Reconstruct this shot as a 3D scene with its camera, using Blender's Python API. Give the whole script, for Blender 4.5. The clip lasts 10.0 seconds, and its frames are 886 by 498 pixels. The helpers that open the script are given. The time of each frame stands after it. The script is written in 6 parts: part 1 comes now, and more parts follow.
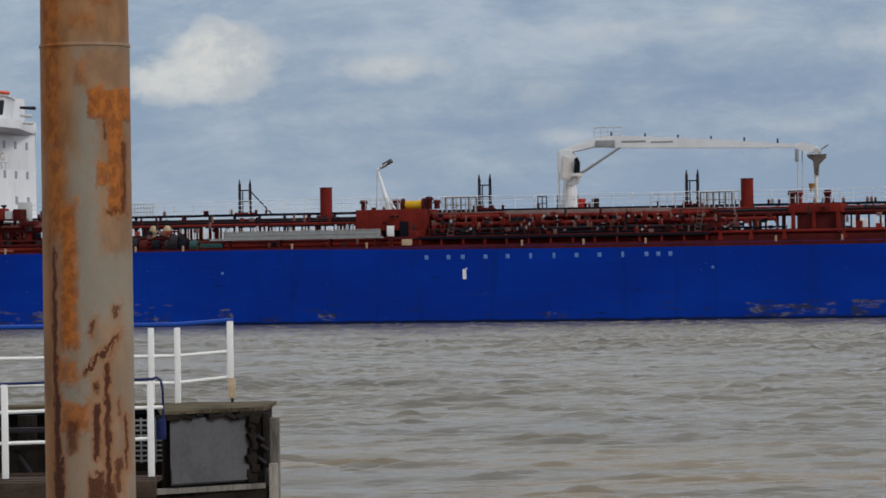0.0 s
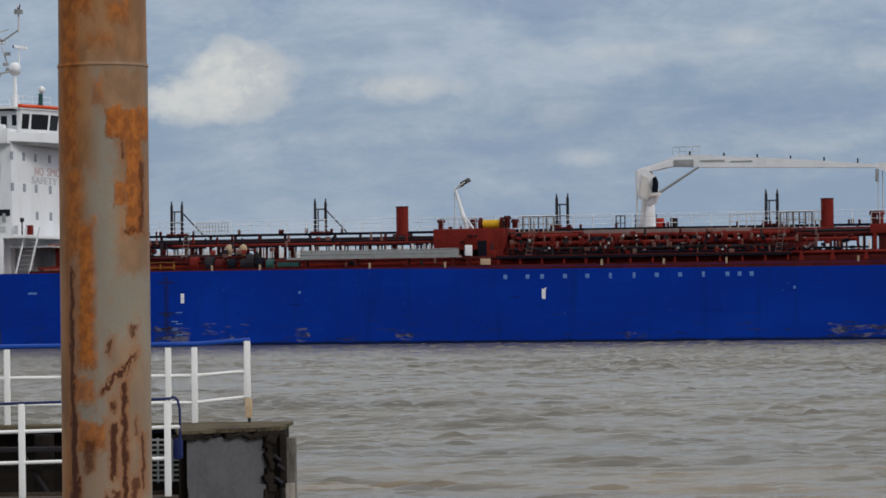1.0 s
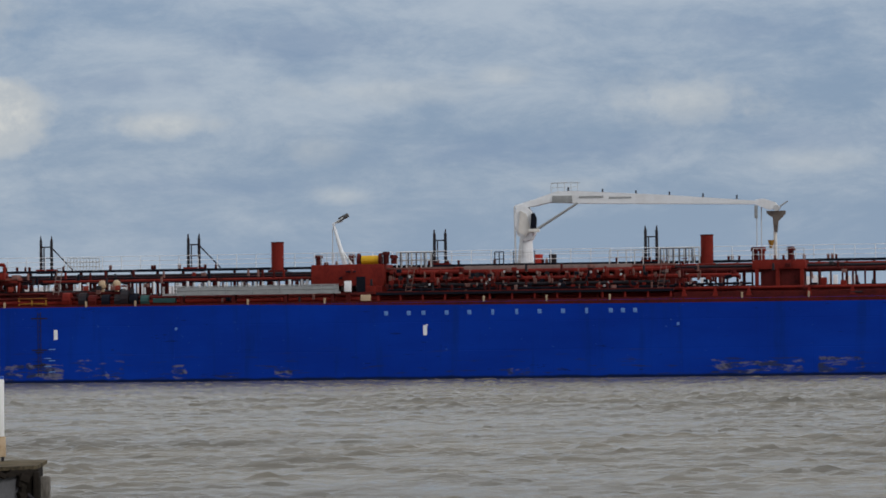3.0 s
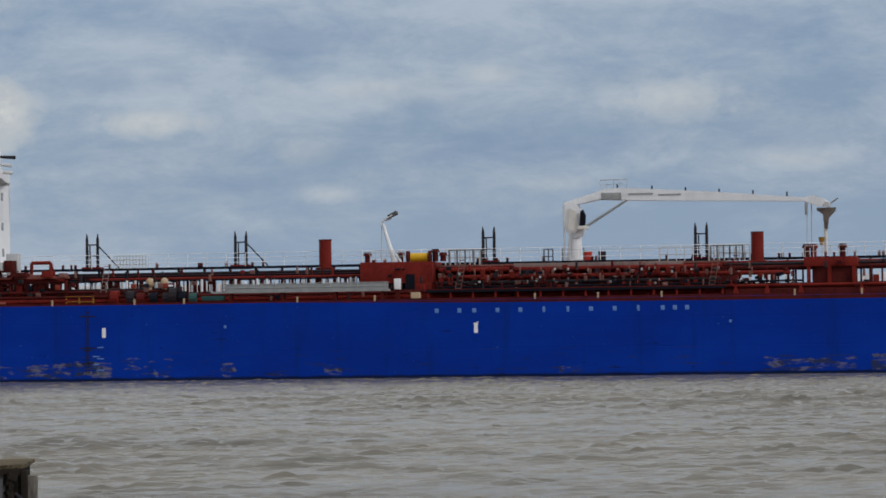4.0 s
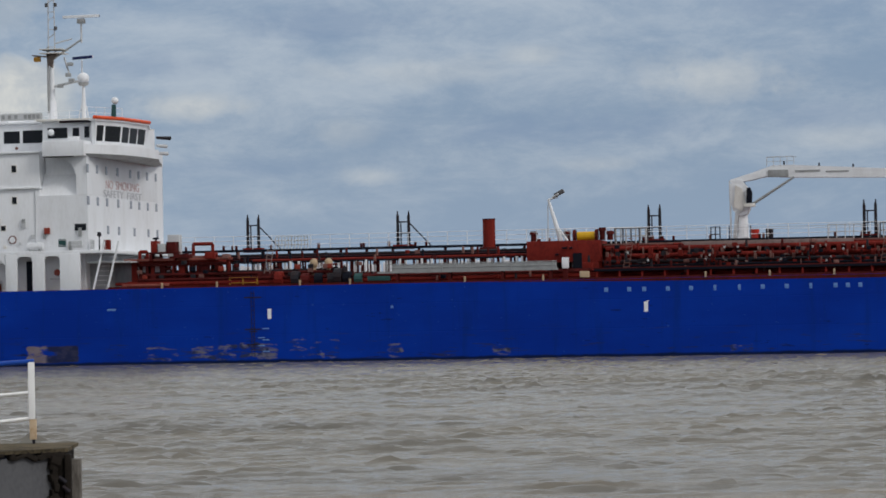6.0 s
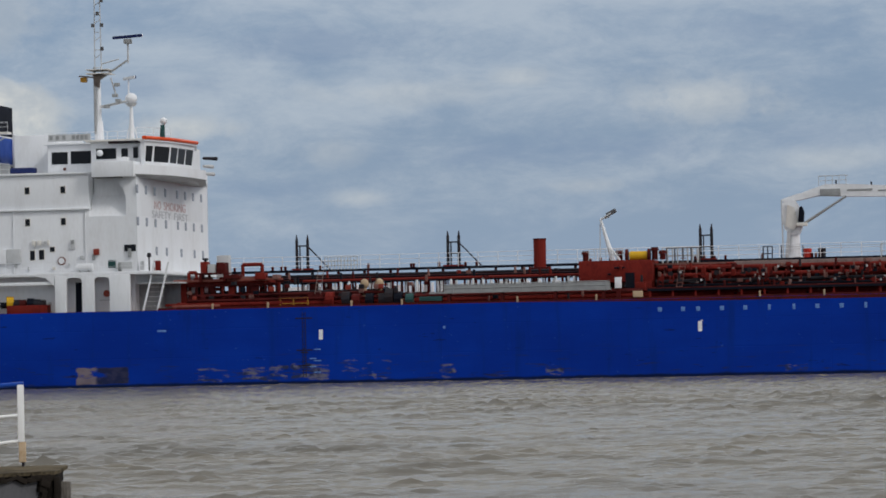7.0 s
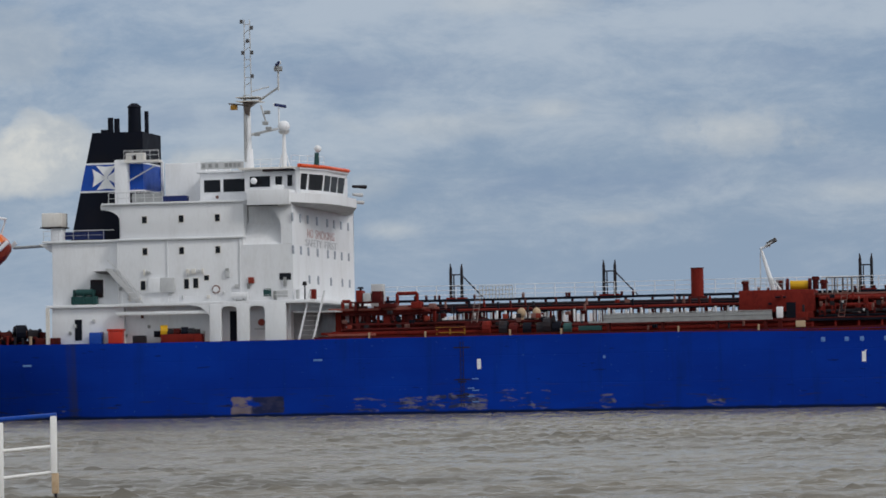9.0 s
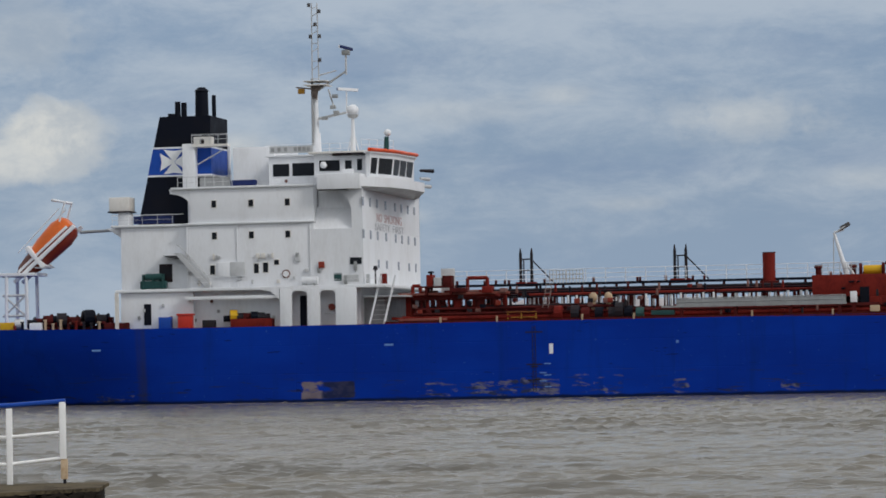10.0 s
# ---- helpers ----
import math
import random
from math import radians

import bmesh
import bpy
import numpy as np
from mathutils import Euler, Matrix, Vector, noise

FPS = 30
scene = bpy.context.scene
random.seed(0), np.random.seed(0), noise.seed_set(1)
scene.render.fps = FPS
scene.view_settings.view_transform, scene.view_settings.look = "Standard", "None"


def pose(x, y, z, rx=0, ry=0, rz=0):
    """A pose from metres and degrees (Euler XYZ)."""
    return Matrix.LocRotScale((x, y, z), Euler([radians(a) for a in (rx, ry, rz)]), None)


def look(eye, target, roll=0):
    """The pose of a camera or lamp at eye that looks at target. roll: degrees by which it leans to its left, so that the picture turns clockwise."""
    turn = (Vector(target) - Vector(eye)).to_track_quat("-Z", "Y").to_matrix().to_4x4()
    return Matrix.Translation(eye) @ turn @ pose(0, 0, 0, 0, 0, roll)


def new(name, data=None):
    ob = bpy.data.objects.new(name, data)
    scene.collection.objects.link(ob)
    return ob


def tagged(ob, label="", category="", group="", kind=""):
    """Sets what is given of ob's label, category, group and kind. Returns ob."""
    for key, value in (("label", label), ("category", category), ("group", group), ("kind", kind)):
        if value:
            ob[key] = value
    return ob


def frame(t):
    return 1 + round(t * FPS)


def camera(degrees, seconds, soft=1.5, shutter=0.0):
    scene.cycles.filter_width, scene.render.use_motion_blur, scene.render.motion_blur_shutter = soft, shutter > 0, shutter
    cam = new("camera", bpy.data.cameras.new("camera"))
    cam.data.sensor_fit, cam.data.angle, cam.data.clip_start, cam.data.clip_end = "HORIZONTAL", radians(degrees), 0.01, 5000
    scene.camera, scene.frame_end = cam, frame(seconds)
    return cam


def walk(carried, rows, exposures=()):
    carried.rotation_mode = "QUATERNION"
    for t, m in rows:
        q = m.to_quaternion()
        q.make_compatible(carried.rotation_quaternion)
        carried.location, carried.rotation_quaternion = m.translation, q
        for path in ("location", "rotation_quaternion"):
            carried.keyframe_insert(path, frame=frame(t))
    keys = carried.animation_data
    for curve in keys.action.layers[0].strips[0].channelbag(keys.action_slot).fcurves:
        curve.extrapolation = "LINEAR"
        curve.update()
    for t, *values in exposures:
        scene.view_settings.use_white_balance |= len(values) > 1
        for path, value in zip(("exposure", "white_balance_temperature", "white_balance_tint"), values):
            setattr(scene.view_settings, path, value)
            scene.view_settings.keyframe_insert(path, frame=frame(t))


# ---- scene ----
EYE = 3.874
SHIP_START, SHIP_TURN, SHIP_SPEED = (-2.336, 292.28), 0.2252, 5.578


def aim(yaw, pitch, roll):
    """Camera standing at the quay: degrees to the right, upwards, and of lean."""
    return (Matrix.Translation((0, 0, EYE)) @ pose(0, 0, 0, 0, 0, -yaw) @ pose(0, 0, 0, 90 + pitch) @ pose(0, 0, 0, 0, 0, roll))


cam = camera(15.2, 10.0, soft=1.7)
PATH = [
    (0.0, -0.817, 0.520, -0.863), (0.5, -0.822, 0.676, -0.817), (1.0, -1.111, 0.875, -0.718), (1.5, -1.048, 1.287, -0.826),
    (2.0, 0.415, 1.430, -0.795), (2.5, 2.196, 1.350, -0.700), (2.7, 2.638, 1.495, -0.688), (3.8, 3.563, 1.412, -0.848),
    (4.0, 3.323, 1.448, -0.779), (4.5, 2.905, 1.536, -0.878), (5.0, 2.692, 1.252, -0.966), (5.5, 2.529, 1.012, -1.049),
    (7.0, 2.790, 1.510, -1.242), (7.5, 2.516, 1.377, -1.099), (8.0, 2.522, 1.495, -1.104), (8.5, 2.545, 1.984, -1.179),
    (9.0, 2.233, 2.075, -1.121), (9.2, 2.132, 1.972, -1.000), (9.5, 2.059, 1.851, -0.907), (10.0, 2.077, 1.835, -1.120),
]
walk(cam, [(t, aim(y, p, r)) for t, y, p, r in PATH])

# ---- sky and sun ----
SUN_AZ, SUN_EL = 130, 37


def link_math(tree, op, a, b=None, c=None, clamp=False):
    n = tree.nodes.new("ShaderNodeMath")
    n.operation, n.use_clamp = op, clamp
    for i, v in enumerate((a, b, c)):
        if v is None:
            continue
        if isinstance(v, (int, float)):
            n.inputs[i].default_value = v
        else:
            tree.links.new(v, n.inputs[i])
    return n.outputs[0]


def mix_colour(tree, fac, a, b, blend="MIX"):
    n = tree.nodes.new("ShaderNodeMix")
    n.data_type, n.blend_type = "RGBA", blend
    for sock, v in ((n.inputs[0], fac), (n.inputs[6], a), (n.inputs[7], b)):
        if isinstance(v, (int, float)):
            sock.default_value = v
        elif isinstance(v, tuple):
            sock.default_value = (*v, 1)
        else:
            tree.links.new(v, sock)
    return n.outputs[2]


def noise_at(tree, vec, scale, detail=4.0, rough=0.55, stretch=(1, 1, 1), warp=0.0, shift=(0, 0, 0)):
    m = tree.nodes.new("ShaderNodeMapping")
    m.inputs["Scale"].default_value = stretch
    m.inputs["Location"].default_value = shift
    tree.links.new(vec, m.inputs["Vector"])
    n = tree.nodes.new("ShaderNodeTexNoise")
    n.inputs["Scale"].default_value, n.inputs["Detail"].default_value = scale, detail
    n.inputs["Roughness"].default_value, n.inputs["Distortion"].default_value = rough, warp
    tree.links.new(m.outputs[0], n.inputs["Vector"])
    return n.outputs["Fac"]


def smooth(tree, v, lo, hi, to0=0.0, to1=1.0):
    n = tree.nodes.new("ShaderNodeMapRange")
    n.interpolation_type = "SMOOTHSTEP"
    tree.links.new(v, n.inputs["Value"])
    for k, x in (("From Min", lo), ("From Max", hi), ("To Min", to0), ("To Max", to1)):
        n.inputs[k].default_value = x
    return n.outputs[0]


def build_sky():
    world = bpy.data.worlds.new("cloudy_sky")
    scene.world = world
    world.use_nodes = True
    t = world.node_tree
    t.nodes.clear()
    sky = t.nodes.new("ShaderNodeTexSky")
    sky.sky_type, sky.sun_disc = "NISHITA", False
    sky.sun_elevation, sky.sun_rotation = radians(SUN_EL), radians(SUN_AZ)
    dim = t.nodes.new("ShaderNodeVectorMath")
    dim.operation = "SCALE"
    dim.inputs["Scale"].default_value = 0.10
    t.links.new(sky.outputs[0], dim.inputs[0])
    co = t.nodes.new("ShaderNodeTexCoord").outputs["Generated"]
    sep = t.nodes.new("ShaderNodeSeparateXYZ")
    t.links.new(co, sep.inputs[0])
    x, y, z = sep.outputs
    az = link_math(t, "MULTIPLY", link_math(t, "ARCTAN2", x, y), 57.3)
    el = link_math(t, "MULTIPLY", z, 57.3)
    # stratocumulus deck: broad soft banks, long and low
    broad = noise_at(t, co, 9.0, 5, 0.5, (1, 1, 2.6), 0.3, (0.3, 0.1, 0.55))
    fine = noise_at(t, co, 27.0, 8, 0.70, (1, 1, 2.8), 0.3)
    bank = link_math(t, "ADD", link_math(t, "MULTIPLY", broad, 0.6), link_math(t, "MULTIPLY", fine, 0.40))
    grey = mix_colour(t, smooth(t, bank, 0.40, 0.63), (0.215, 0.302, 0.442), (0.405, 0.47, 0.565))
    low = smooth(t, el, 3.6, 0.2)
    grey = mix_colour(t, link_math(t, "MULTIPLY", low, 0.45), grey, (0.275, 0.385, 0.55))
    grey = mix_colour(t, link_math(t, "MULTIPLY", smooth(t, el, 6.0, 12.0), 0.9), grey, (0.80, 0.80, 0.795))
    grey = mix_colour(t, 0.12, grey, dim.outputs[0])
    # ragged edges for the single banks, heads and streaks
    ragged = noise_at(t, co, 62.0, 6, 0.6, (1, 1, 1.3), 0.3)
    puff = noise_at(t, co, 150.0, 5, 0.6, (1, 1, 1.4), 0.2)
    wob = link_math(t, "ADD", link_math(t, "MULTIPLY", link_math(t, "SUBTRACT", ragged, 0.5), 1.9),
                    link_math(t, "MULTIPLY", link_math(t, "SUBTRACT", puff, 0.5), 0.7))

    def lobes(rows):
        """Clouds at azimuth, elevation, with half sizes in degrees, strength and softness of the edge."""
        total = None
        for a0, e0, sa, se, strength, edge in rows:
            da = link_math(t, "DIVIDE", link_math(t, "SUBTRACT", az, a0), sa)
            de = link_math(t, "DIVIDE", link_math(t, "SUBTRACT", el, e0), se)
            r = link_math(t, "SQRT", link_math(t, "ADD", link_math(t, "MULTIPLY", da, da), link_math(t, "MULTIPLY", de, de)))
            m = link_math(t, "MULTIPLY", smooth(t, link_math(t, "MULTIPLY_ADD", wob, 0.75 if se > 0.45 and strength > 0.8 else 1.0, r), 1.15, 1.15 - edge), strength)
            total = m if total is None else link_math(t, "MAXIMUM", total, m)
        return total

    shade = lobes([(0.7, 5.05, 2.3, 0.42, 0.55, 1.1), (4.7, 3.15, 3.0, 0.4, 0.5, 1.1), (8.6, 5.2, 1.8, 0.35, 0.4, 1.1), (-2.6, 4.4, 1.6, 0.3, 0.4, 1.1), (-1.0, 2.6, 2.2, 0.3, 0.35, 1.1), (9.2, 3.3, 1.6, 0.3, 0.4, 1.1), (4.6, 6.6, 2.4, 0.3, 0.45, 1.1)])
    grey = mix_colour(t, shade, grey, (0.205, 0.288, 0.425))
    total = lobes([(-4.66, 3.88, 1.0, 0.66, 0.95, 0.55), (-5.2, 3.5, 1.4, 0.46, 0.85, 0.55), (-1.75, 3.66, 1.1, 0.26, 0.68, 0.9), (-5.2, 5.6, 1.6, 0.8, 0.4, 1.0),
                   (7.4, 3.98, 1.7, 0.5, 0.5, 1.0), (1.35, 2.42, 0.6, 0.2, 0.33, 1.0), (4.2, 4.45, 0.6, 0.2, 0.35, 0.9), (5.3, 2.55, 0.9, 0.15, 0.3, 1.0), (2.1, 4.2, 2.0, 0.3, 0.3, 1.1),
                   (0.9, 3.2, 0.7, 0.3, 0.3, 1.0), (3.4, 6.3, 1.8, 0.35, 0.3, 1.0), (9.6, 2.9, 1.2, 0.25, 0.3, 1.0)])
    white = mix_colour(t, smooth(t, ragged, 0.35, 0.62), (0.46, 0.50, 0.535), (0.64, 0.65, 0.63))
    col = mix_colour(t, total, grey, white)
    bg = t.nodes.new("ShaderNodeBackground")
    bg.inputs["Strength"].default_value = 1.0
    t.links.new(col, bg.inputs["Color"])
    out = t.nodes.new("ShaderNodeOutputWorld")
    t.links.new(bg.outputs[0], out.inputs["Surface"])


build_sky()
sun_data = bpy.data.lights.new("sun", "SUN")
sun_data.energy, sun_data.angle, sun_data.color = 1.15, radians(11), (1.0, 0.975, 0.94)
sun_way = Vector((math.sin(radians(SUN_AZ)) * math.cos(radians(SUN_EL)), math.cos(radians(SUN_AZ)) * math.cos(radians(SUN_EL)), math.sin(radians(SUN_EL))))
new("sun", sun_data).matrix_world = look(sun_way * 300, (0, 0, 0))

# ---- materials ----


def material(name, base, dark=None, rough=0.6, metal=0.0, scale=0.6, bump=0.02, dirt=0.35, stretch=(1, 1, 1), rust=None, rust_at=0.62, ior=1.45, spec=0.3):
    """Paint, metal or wood: base colour varied towards dark at two scales, rust breaking through above rust_at."""
    m = bpy.data.materials.new(name)
    m.use_nodes = True
    t = m.node_tree
    b = t.nodes["Principled BSDF"]
    co = t.nodes.new("ShaderNodeTexCoord").outputs["Object"]
    dark = dark or tuple(0.55 * c for c in base)
    big = noise_at(t, co, scale, 4, 0.55, stretch)
    small = noise_at(t, co, scale * 9, 4, 0.6, stretch)
    f = link_math(t, "ADD", link_math(t, "MULTIPLY", big, 0.6), link_math(t, "MULTIPLY", small, 0.4))
    col = mix_colour(t, link_math(t, "MULTIPLY", smooth(t, f, 0.42, 0.68), dirt), base, dark)
    if rust:
        r = smooth(t, noise_at(t, co, scale * 3.1, 6, 0.65, stretch, 0.4, (3.1, 1.7, 0.4)), rust_at, rust_at + 0.06)
        col = mix_colour(t, r, col, rust)
    t.links.new(col, b.inputs["Base Color"])
    t.links.new(smooth(t, f, 0.3, 0.7, max(0.02, rough - 0.1), min(1, rough + 0.12)), b.inputs["Roughness"])
    b.inputs["Metallic"].default_value, b.inputs["IOR"].default_value, b.inputs["Specular IOR Level"].default_value = metal, ior, spec
    if bump:
        n = t.nodes.new("ShaderNodeBump")
        n.inputs["Distance"].default_value, n.inputs["Strength"].default_value = bump, 0.6
        t.links.new(f, n.inputs["Height"])
        t.links.new(n.outputs[0], b.inputs["Normal"])
    return m


def hull_paint():
    """Blue topsides paint: plate seams, horizontal scrapes, worn and rusty fender marks low on the side."""
    m = bpy.data.materials.new("blue_hull_paint")
    m.use_nodes = True
    t = m.node_tree
    b = t.nodes["Principled BSDF"]
    co = t.nodes.new("ShaderNodeTexCoord").outputs["Object"]
    sep = t.nodes.new("ShaderNodeSeparateXYZ")
    t.links.new(co, sep.inputs[0])
    x, y, z = sep.outputs
    cloud = noise_at(t, co, 0.09, 4, 0.6, (1, 1, 2.5))
    streak = noise_at(t, co, 0.5, 5, 0.65, (1.2, 1, 0.12))
    col = mix_colour(t, smooth(t, cloud, 0.35, 0.7), (0.0006, 0.0245, 0.262), (0.001, 0.034, 0.328))
    col = mix_colour(t, link_math(t, "MULTIPLY", smooth(t, streak, 0.5, 0.72), 0.55), col, (0.002, 0.022, 0.17))
    pale = smooth(t, noise_at(t, co, 0.7, 6, 0.7, (1.6, 1, 0.5), 0.2, (7, 3, 1)), 0.66, 0.74, 0, 0.4)
    col = mix_colour(t, pale, col, (0.02, 0.085, 0.36))
    # scrapes: long thin dark lines
    scrape = smooth(t, noise_at(t, co, 1.1, 5, 0.62, (0.28, 1, 3.2)), 0.57, 0.66)
    low = smooth(t, z, 3.6, 0.6)
    col = mix_colour(t, link_math(t, "MULTIPLY", link_math(t, "MULTIPLY", scrape, low), 0.75), col, (0.025, 0.028, 0.04))
    nick = smooth(t, noise_at(t, co, 1.5, 4, 0.6, (0.35, 1, 2.2), 0.1, (2, 9, 5)), 0.67, 0.72)
    col = mix_colour(t, link_math(t, "MULTIPLY", nick, 0.7), col, (0.004, 0.010, 0.06))
    fleck = smooth(t, noise_at(t, co, 2.6, 3, 0.6, (0.8, 1, 1.3), 0.0, (1, 4, 2)), 0.70, 0.74)
    col = mix_colour(t, link_math(t, "MULTIPLY", fleck, 0.5), col, (0.05, 0.12, 0.38))
    # worn patches: stretches along the ship (start, end, height, strength)
    worn = None
    grit = noise_at(t, co, 0.95, 6, 0.66, (0.5, 1, 2.4), 0.3)
    for a, c, h, s in ((-55.5, -50.7, 1.9, 1.0), (-44.5, -41.5, 1.6, 0.5), (-40.5, -36.2, 1.7, 0.62), (-36.0, -32.4, 1.9, 0.7), (-31.5, -27.0, 2.2, 0.4), (-22.8, -21.2, 1.6, 0.6), (-13.6, -11.9, 1.3, 0.62),
                       (-75.0, -71.0, 1.4, 0.4), (7.2, 9.3, 1.0, 0.5), (24.8, 33.0, 1.5, 0.62), (34.0, 38.0, 1.7, 0.62), (-28.8, -28.2, 0.9, 0.6), (-17.6, -17.0, 0.9, 0.5)):
        along = link_math(t, "MULTIPLY", smooth(t, x, a - 0.25, a + 0.25), smooth(t, x, c + 0.25, c - 0.25))
        up = link_math(t, "MULTIPLY", smooth(t, z, h + 0.2, h - 0.3), smooth(t, z, 0.1, 0.4))
        k = link_math(t, "MULTIPLY", link_math(t, "MULTIPLY", along, up), s)
        worn = k if worn is None else link_math(t, "MAXIMUM", worn, k)
    gate = smooth(t, link_math(t, "ADD", grit, link_math(t, "MULTIPLY", worn, 0.3)), 0.64, 0.76)
    gate = link_math(t, "MULTIPLY", gate, smooth(t, worn, 0.05, 0.3))
    tone = mix_colour(t, smooth(t, noise_at(t, co, 0.8, 3, 0.6, (1, 1, 1.5)), 0.44, 0.58), (0.030, 0.036, 0.055), (0.16, 0.15, 0.165))
    soot = link_math(t, "MULTIPLY", smooth(t, x, -53.8, -53.3), smooth(t, x, -50.2, -50.6))
    tone = mix_colour(t, link_math(t, "MULTIPLY", soot, 0.85), tone, (0.018, 0.018, 0.022))
    bare = link_math(t, "MULTIPLY", smooth(t, x, -55.7, -55.4), smooth(t, x, -53.5, -53.9))
    tone = mix_colour(t, link_math(t, "MULTIPLY", bare, 0.7), tone, (0.27, 0.205, 0.17))
    col = mix_colour(t, link_math(t, "MULTIPLY", gate, 0.84), col, tone)
    band = link_math(t, "MULTIPLY", link_math(t, "MULTIPLY", smooth(t, x, -70.8, -70.4), smooth(t, x, -69.5, -69.9)), smooth(t, streak, 0.3, 0.6, 0.1, 0.5))
    col = mix_colour(t, band, col, (0.03, 0.032, 0.045))
    # grime along the waterline
    wet = smooth(t, link_math(t, "ADD", z, link_math(t, "MULTIPLY", noise_at(t, co, 0.7, 4), -0.35)), 0.18, -0.02)
    col = mix_colour(t, wet, col, (0.004, 0.012, 0.055))
    t.links.new(col, b.inputs["Base Color"])
    b.inputs["Roughness"].default_value = 0.6
    b.inputs["Specular IOR Level"].default_value = 0.07
    seam_v = link_math(t, "PINGPONG", x, 5.6)
    seam = link_math(t, "ADD", smooth(t, seam_v, 0.0, 0.06), smooth(t, link_math(t, "PINGPONG", z, 1.25), 0.0, 0.05))
    n = t.nodes.new("ShaderNodeBump")
    n.inputs["Distance"].default_value, n.inputs["Strength"].default_value = 0.02, 0.5
    t.links.new(link_math(t, "ADD", seam, link_math(t, "MULTIPLY", noise_at(t, co, 0.5, 3), 1.5)), n.inputs["Height"])
    t.links.new(n.outputs[0], b.inputs["Normal"])
    return m


def rusty_pile_paint():
    """Grey painted steel tube: old rust and painted edge shade down one side, a flaked orange patch high up, dark brown
    runs low down.
    """
    m = bpy.data.materials.new("rusty_grey_steel")
    m.use_nodes = True
    t = m.node_tree
    b = t.nodes["Principled BSDF"]
    co = t.nodes.new("ShaderNodeTexCoord").outputs["Object"]
    sep = t.nodes.new("ShaderNodeSeparateXYZ")
    t.links.new(co, sep.inputs[0])
    x, y, z = sep.outputs
    broad = noise_at(t, co, 3.2, 5, 0.6, (1, 1, 0.5), 0.2)
    edge = noise_at(t, co, 13.0, 5, 0.65, (1, 1, 0.6))
    edge2 = noise_at(t, co, 13.0, 5, 0.65, (1, 1, 0.8), 0.0, (5, 3, 8))
    grain = noise_at(t, co, 60.0, 4, 0.6)
    u = link_math(t, "ADD", x, link_math(t, "MULTIPLY", link_math(t, "SUBTRACT", edge, 0.5), 0.11))
    v = link_math(t, "ADD", z, link_math(t, "MULTIPLY", link_math(t, "SUBTRACT", edge2, 0.5), 0.30))

    def stains(rows):
        """Upright blots: middle across and up, half width, half height, softness, strength, lean."""
        total = None
        for uc, zc, w, h, soft, k, lean in rows:
            du = link_math(t, "SUBTRACT", u, uc)
            dz = link_math(t, "SUBTRACT", v, zc)
            if lean:
                du = link_math(t, "MULTIPLY_ADD", dz, -lean, du)
            du = link_math(t, "SUBTRACT", link_math(t, "ABSOLUTE", du), w)
            dz = link_math(t, "MULTIPLY", link_math(t, "SUBTRACT", link_math(t, "ABSOLUTE", dz), h), 0.6)
            k = link_math(t, "MULTIPLY", smooth(t, link_math(t, "MAXIMUM", du, dz), soft, -soft), k)
            total = k if total is None else link_math(t, "MAXIMUM", total, k)
        return total

    grey = mix_colour(t, smooth(t, broad, 0.35, 0.66), (0.245, 0.215, 0.172), (0.285, 0.243, 0.190))
    grey = mix_colour(t, smooth(t, grain, 0.3, 0.7, 0, 0.35), grey, (0.20, 0.165, 0.125))
    grey = mix_colour(t, smooth(t, edge, 0.45, 0.7, 0, 0.5), grey, (0.28, 0.19, 0.115))
    # thin film of old rust, its left strip also painted shade, then the solid orange
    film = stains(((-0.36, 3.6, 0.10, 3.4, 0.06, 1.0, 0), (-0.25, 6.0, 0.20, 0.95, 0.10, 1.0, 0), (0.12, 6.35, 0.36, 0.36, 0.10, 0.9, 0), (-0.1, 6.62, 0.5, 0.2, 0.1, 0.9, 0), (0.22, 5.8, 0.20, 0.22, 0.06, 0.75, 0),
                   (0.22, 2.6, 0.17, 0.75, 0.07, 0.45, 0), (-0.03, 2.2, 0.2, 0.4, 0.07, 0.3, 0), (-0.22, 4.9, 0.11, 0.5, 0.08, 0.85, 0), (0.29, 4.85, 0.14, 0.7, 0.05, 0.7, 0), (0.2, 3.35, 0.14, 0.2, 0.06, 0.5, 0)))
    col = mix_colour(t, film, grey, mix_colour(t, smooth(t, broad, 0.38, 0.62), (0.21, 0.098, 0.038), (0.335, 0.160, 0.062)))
    orange = mix_colour(t, smooth(t, edge2, 0.36, 0.62), (0.42, 0.135, 0.026), (0.24, 0.078, 0.020))
    solid = stains(((-0.27, 5.85, 0.085, 0.75, 0.05, 0.95, 0), (-0.13, 3.95, 0.085, 0.66, 0.05, 1.0, 0), (-0.15, 3.10, 0.10, 0.12, 0.04, 0.85, 0), (-0.08, 2.70, 0.13, 0.13, 0.03, 0.9, 0),
                    (0.24, 5.50, 0.17, 0.13, 0.015, 1.0, 0), (0.30, 5.0, 0.062, 0.52, 0.012, 1.0, 0), (0.19, 4.86, 0.05, 0.11, 0.015, 0.9, 0), (-0.24, 4.7, 0.08, 0.42, 0.06, 0.9, 0),
                    (0.0, 5.78, 0.05, 0.10, 0.03, 0.7, 0), (-0.2, 6.62, 0.16, 0.14, 0.05, 0.9, 0), (0.18, 6.5, 0.10, 0.09, 0.04, 0.8, 0), (0.02, 6.25, 0.12, 0.06, 0.04, 0.6, 0)))
    col = mix_colour(t, solid, col, orange)
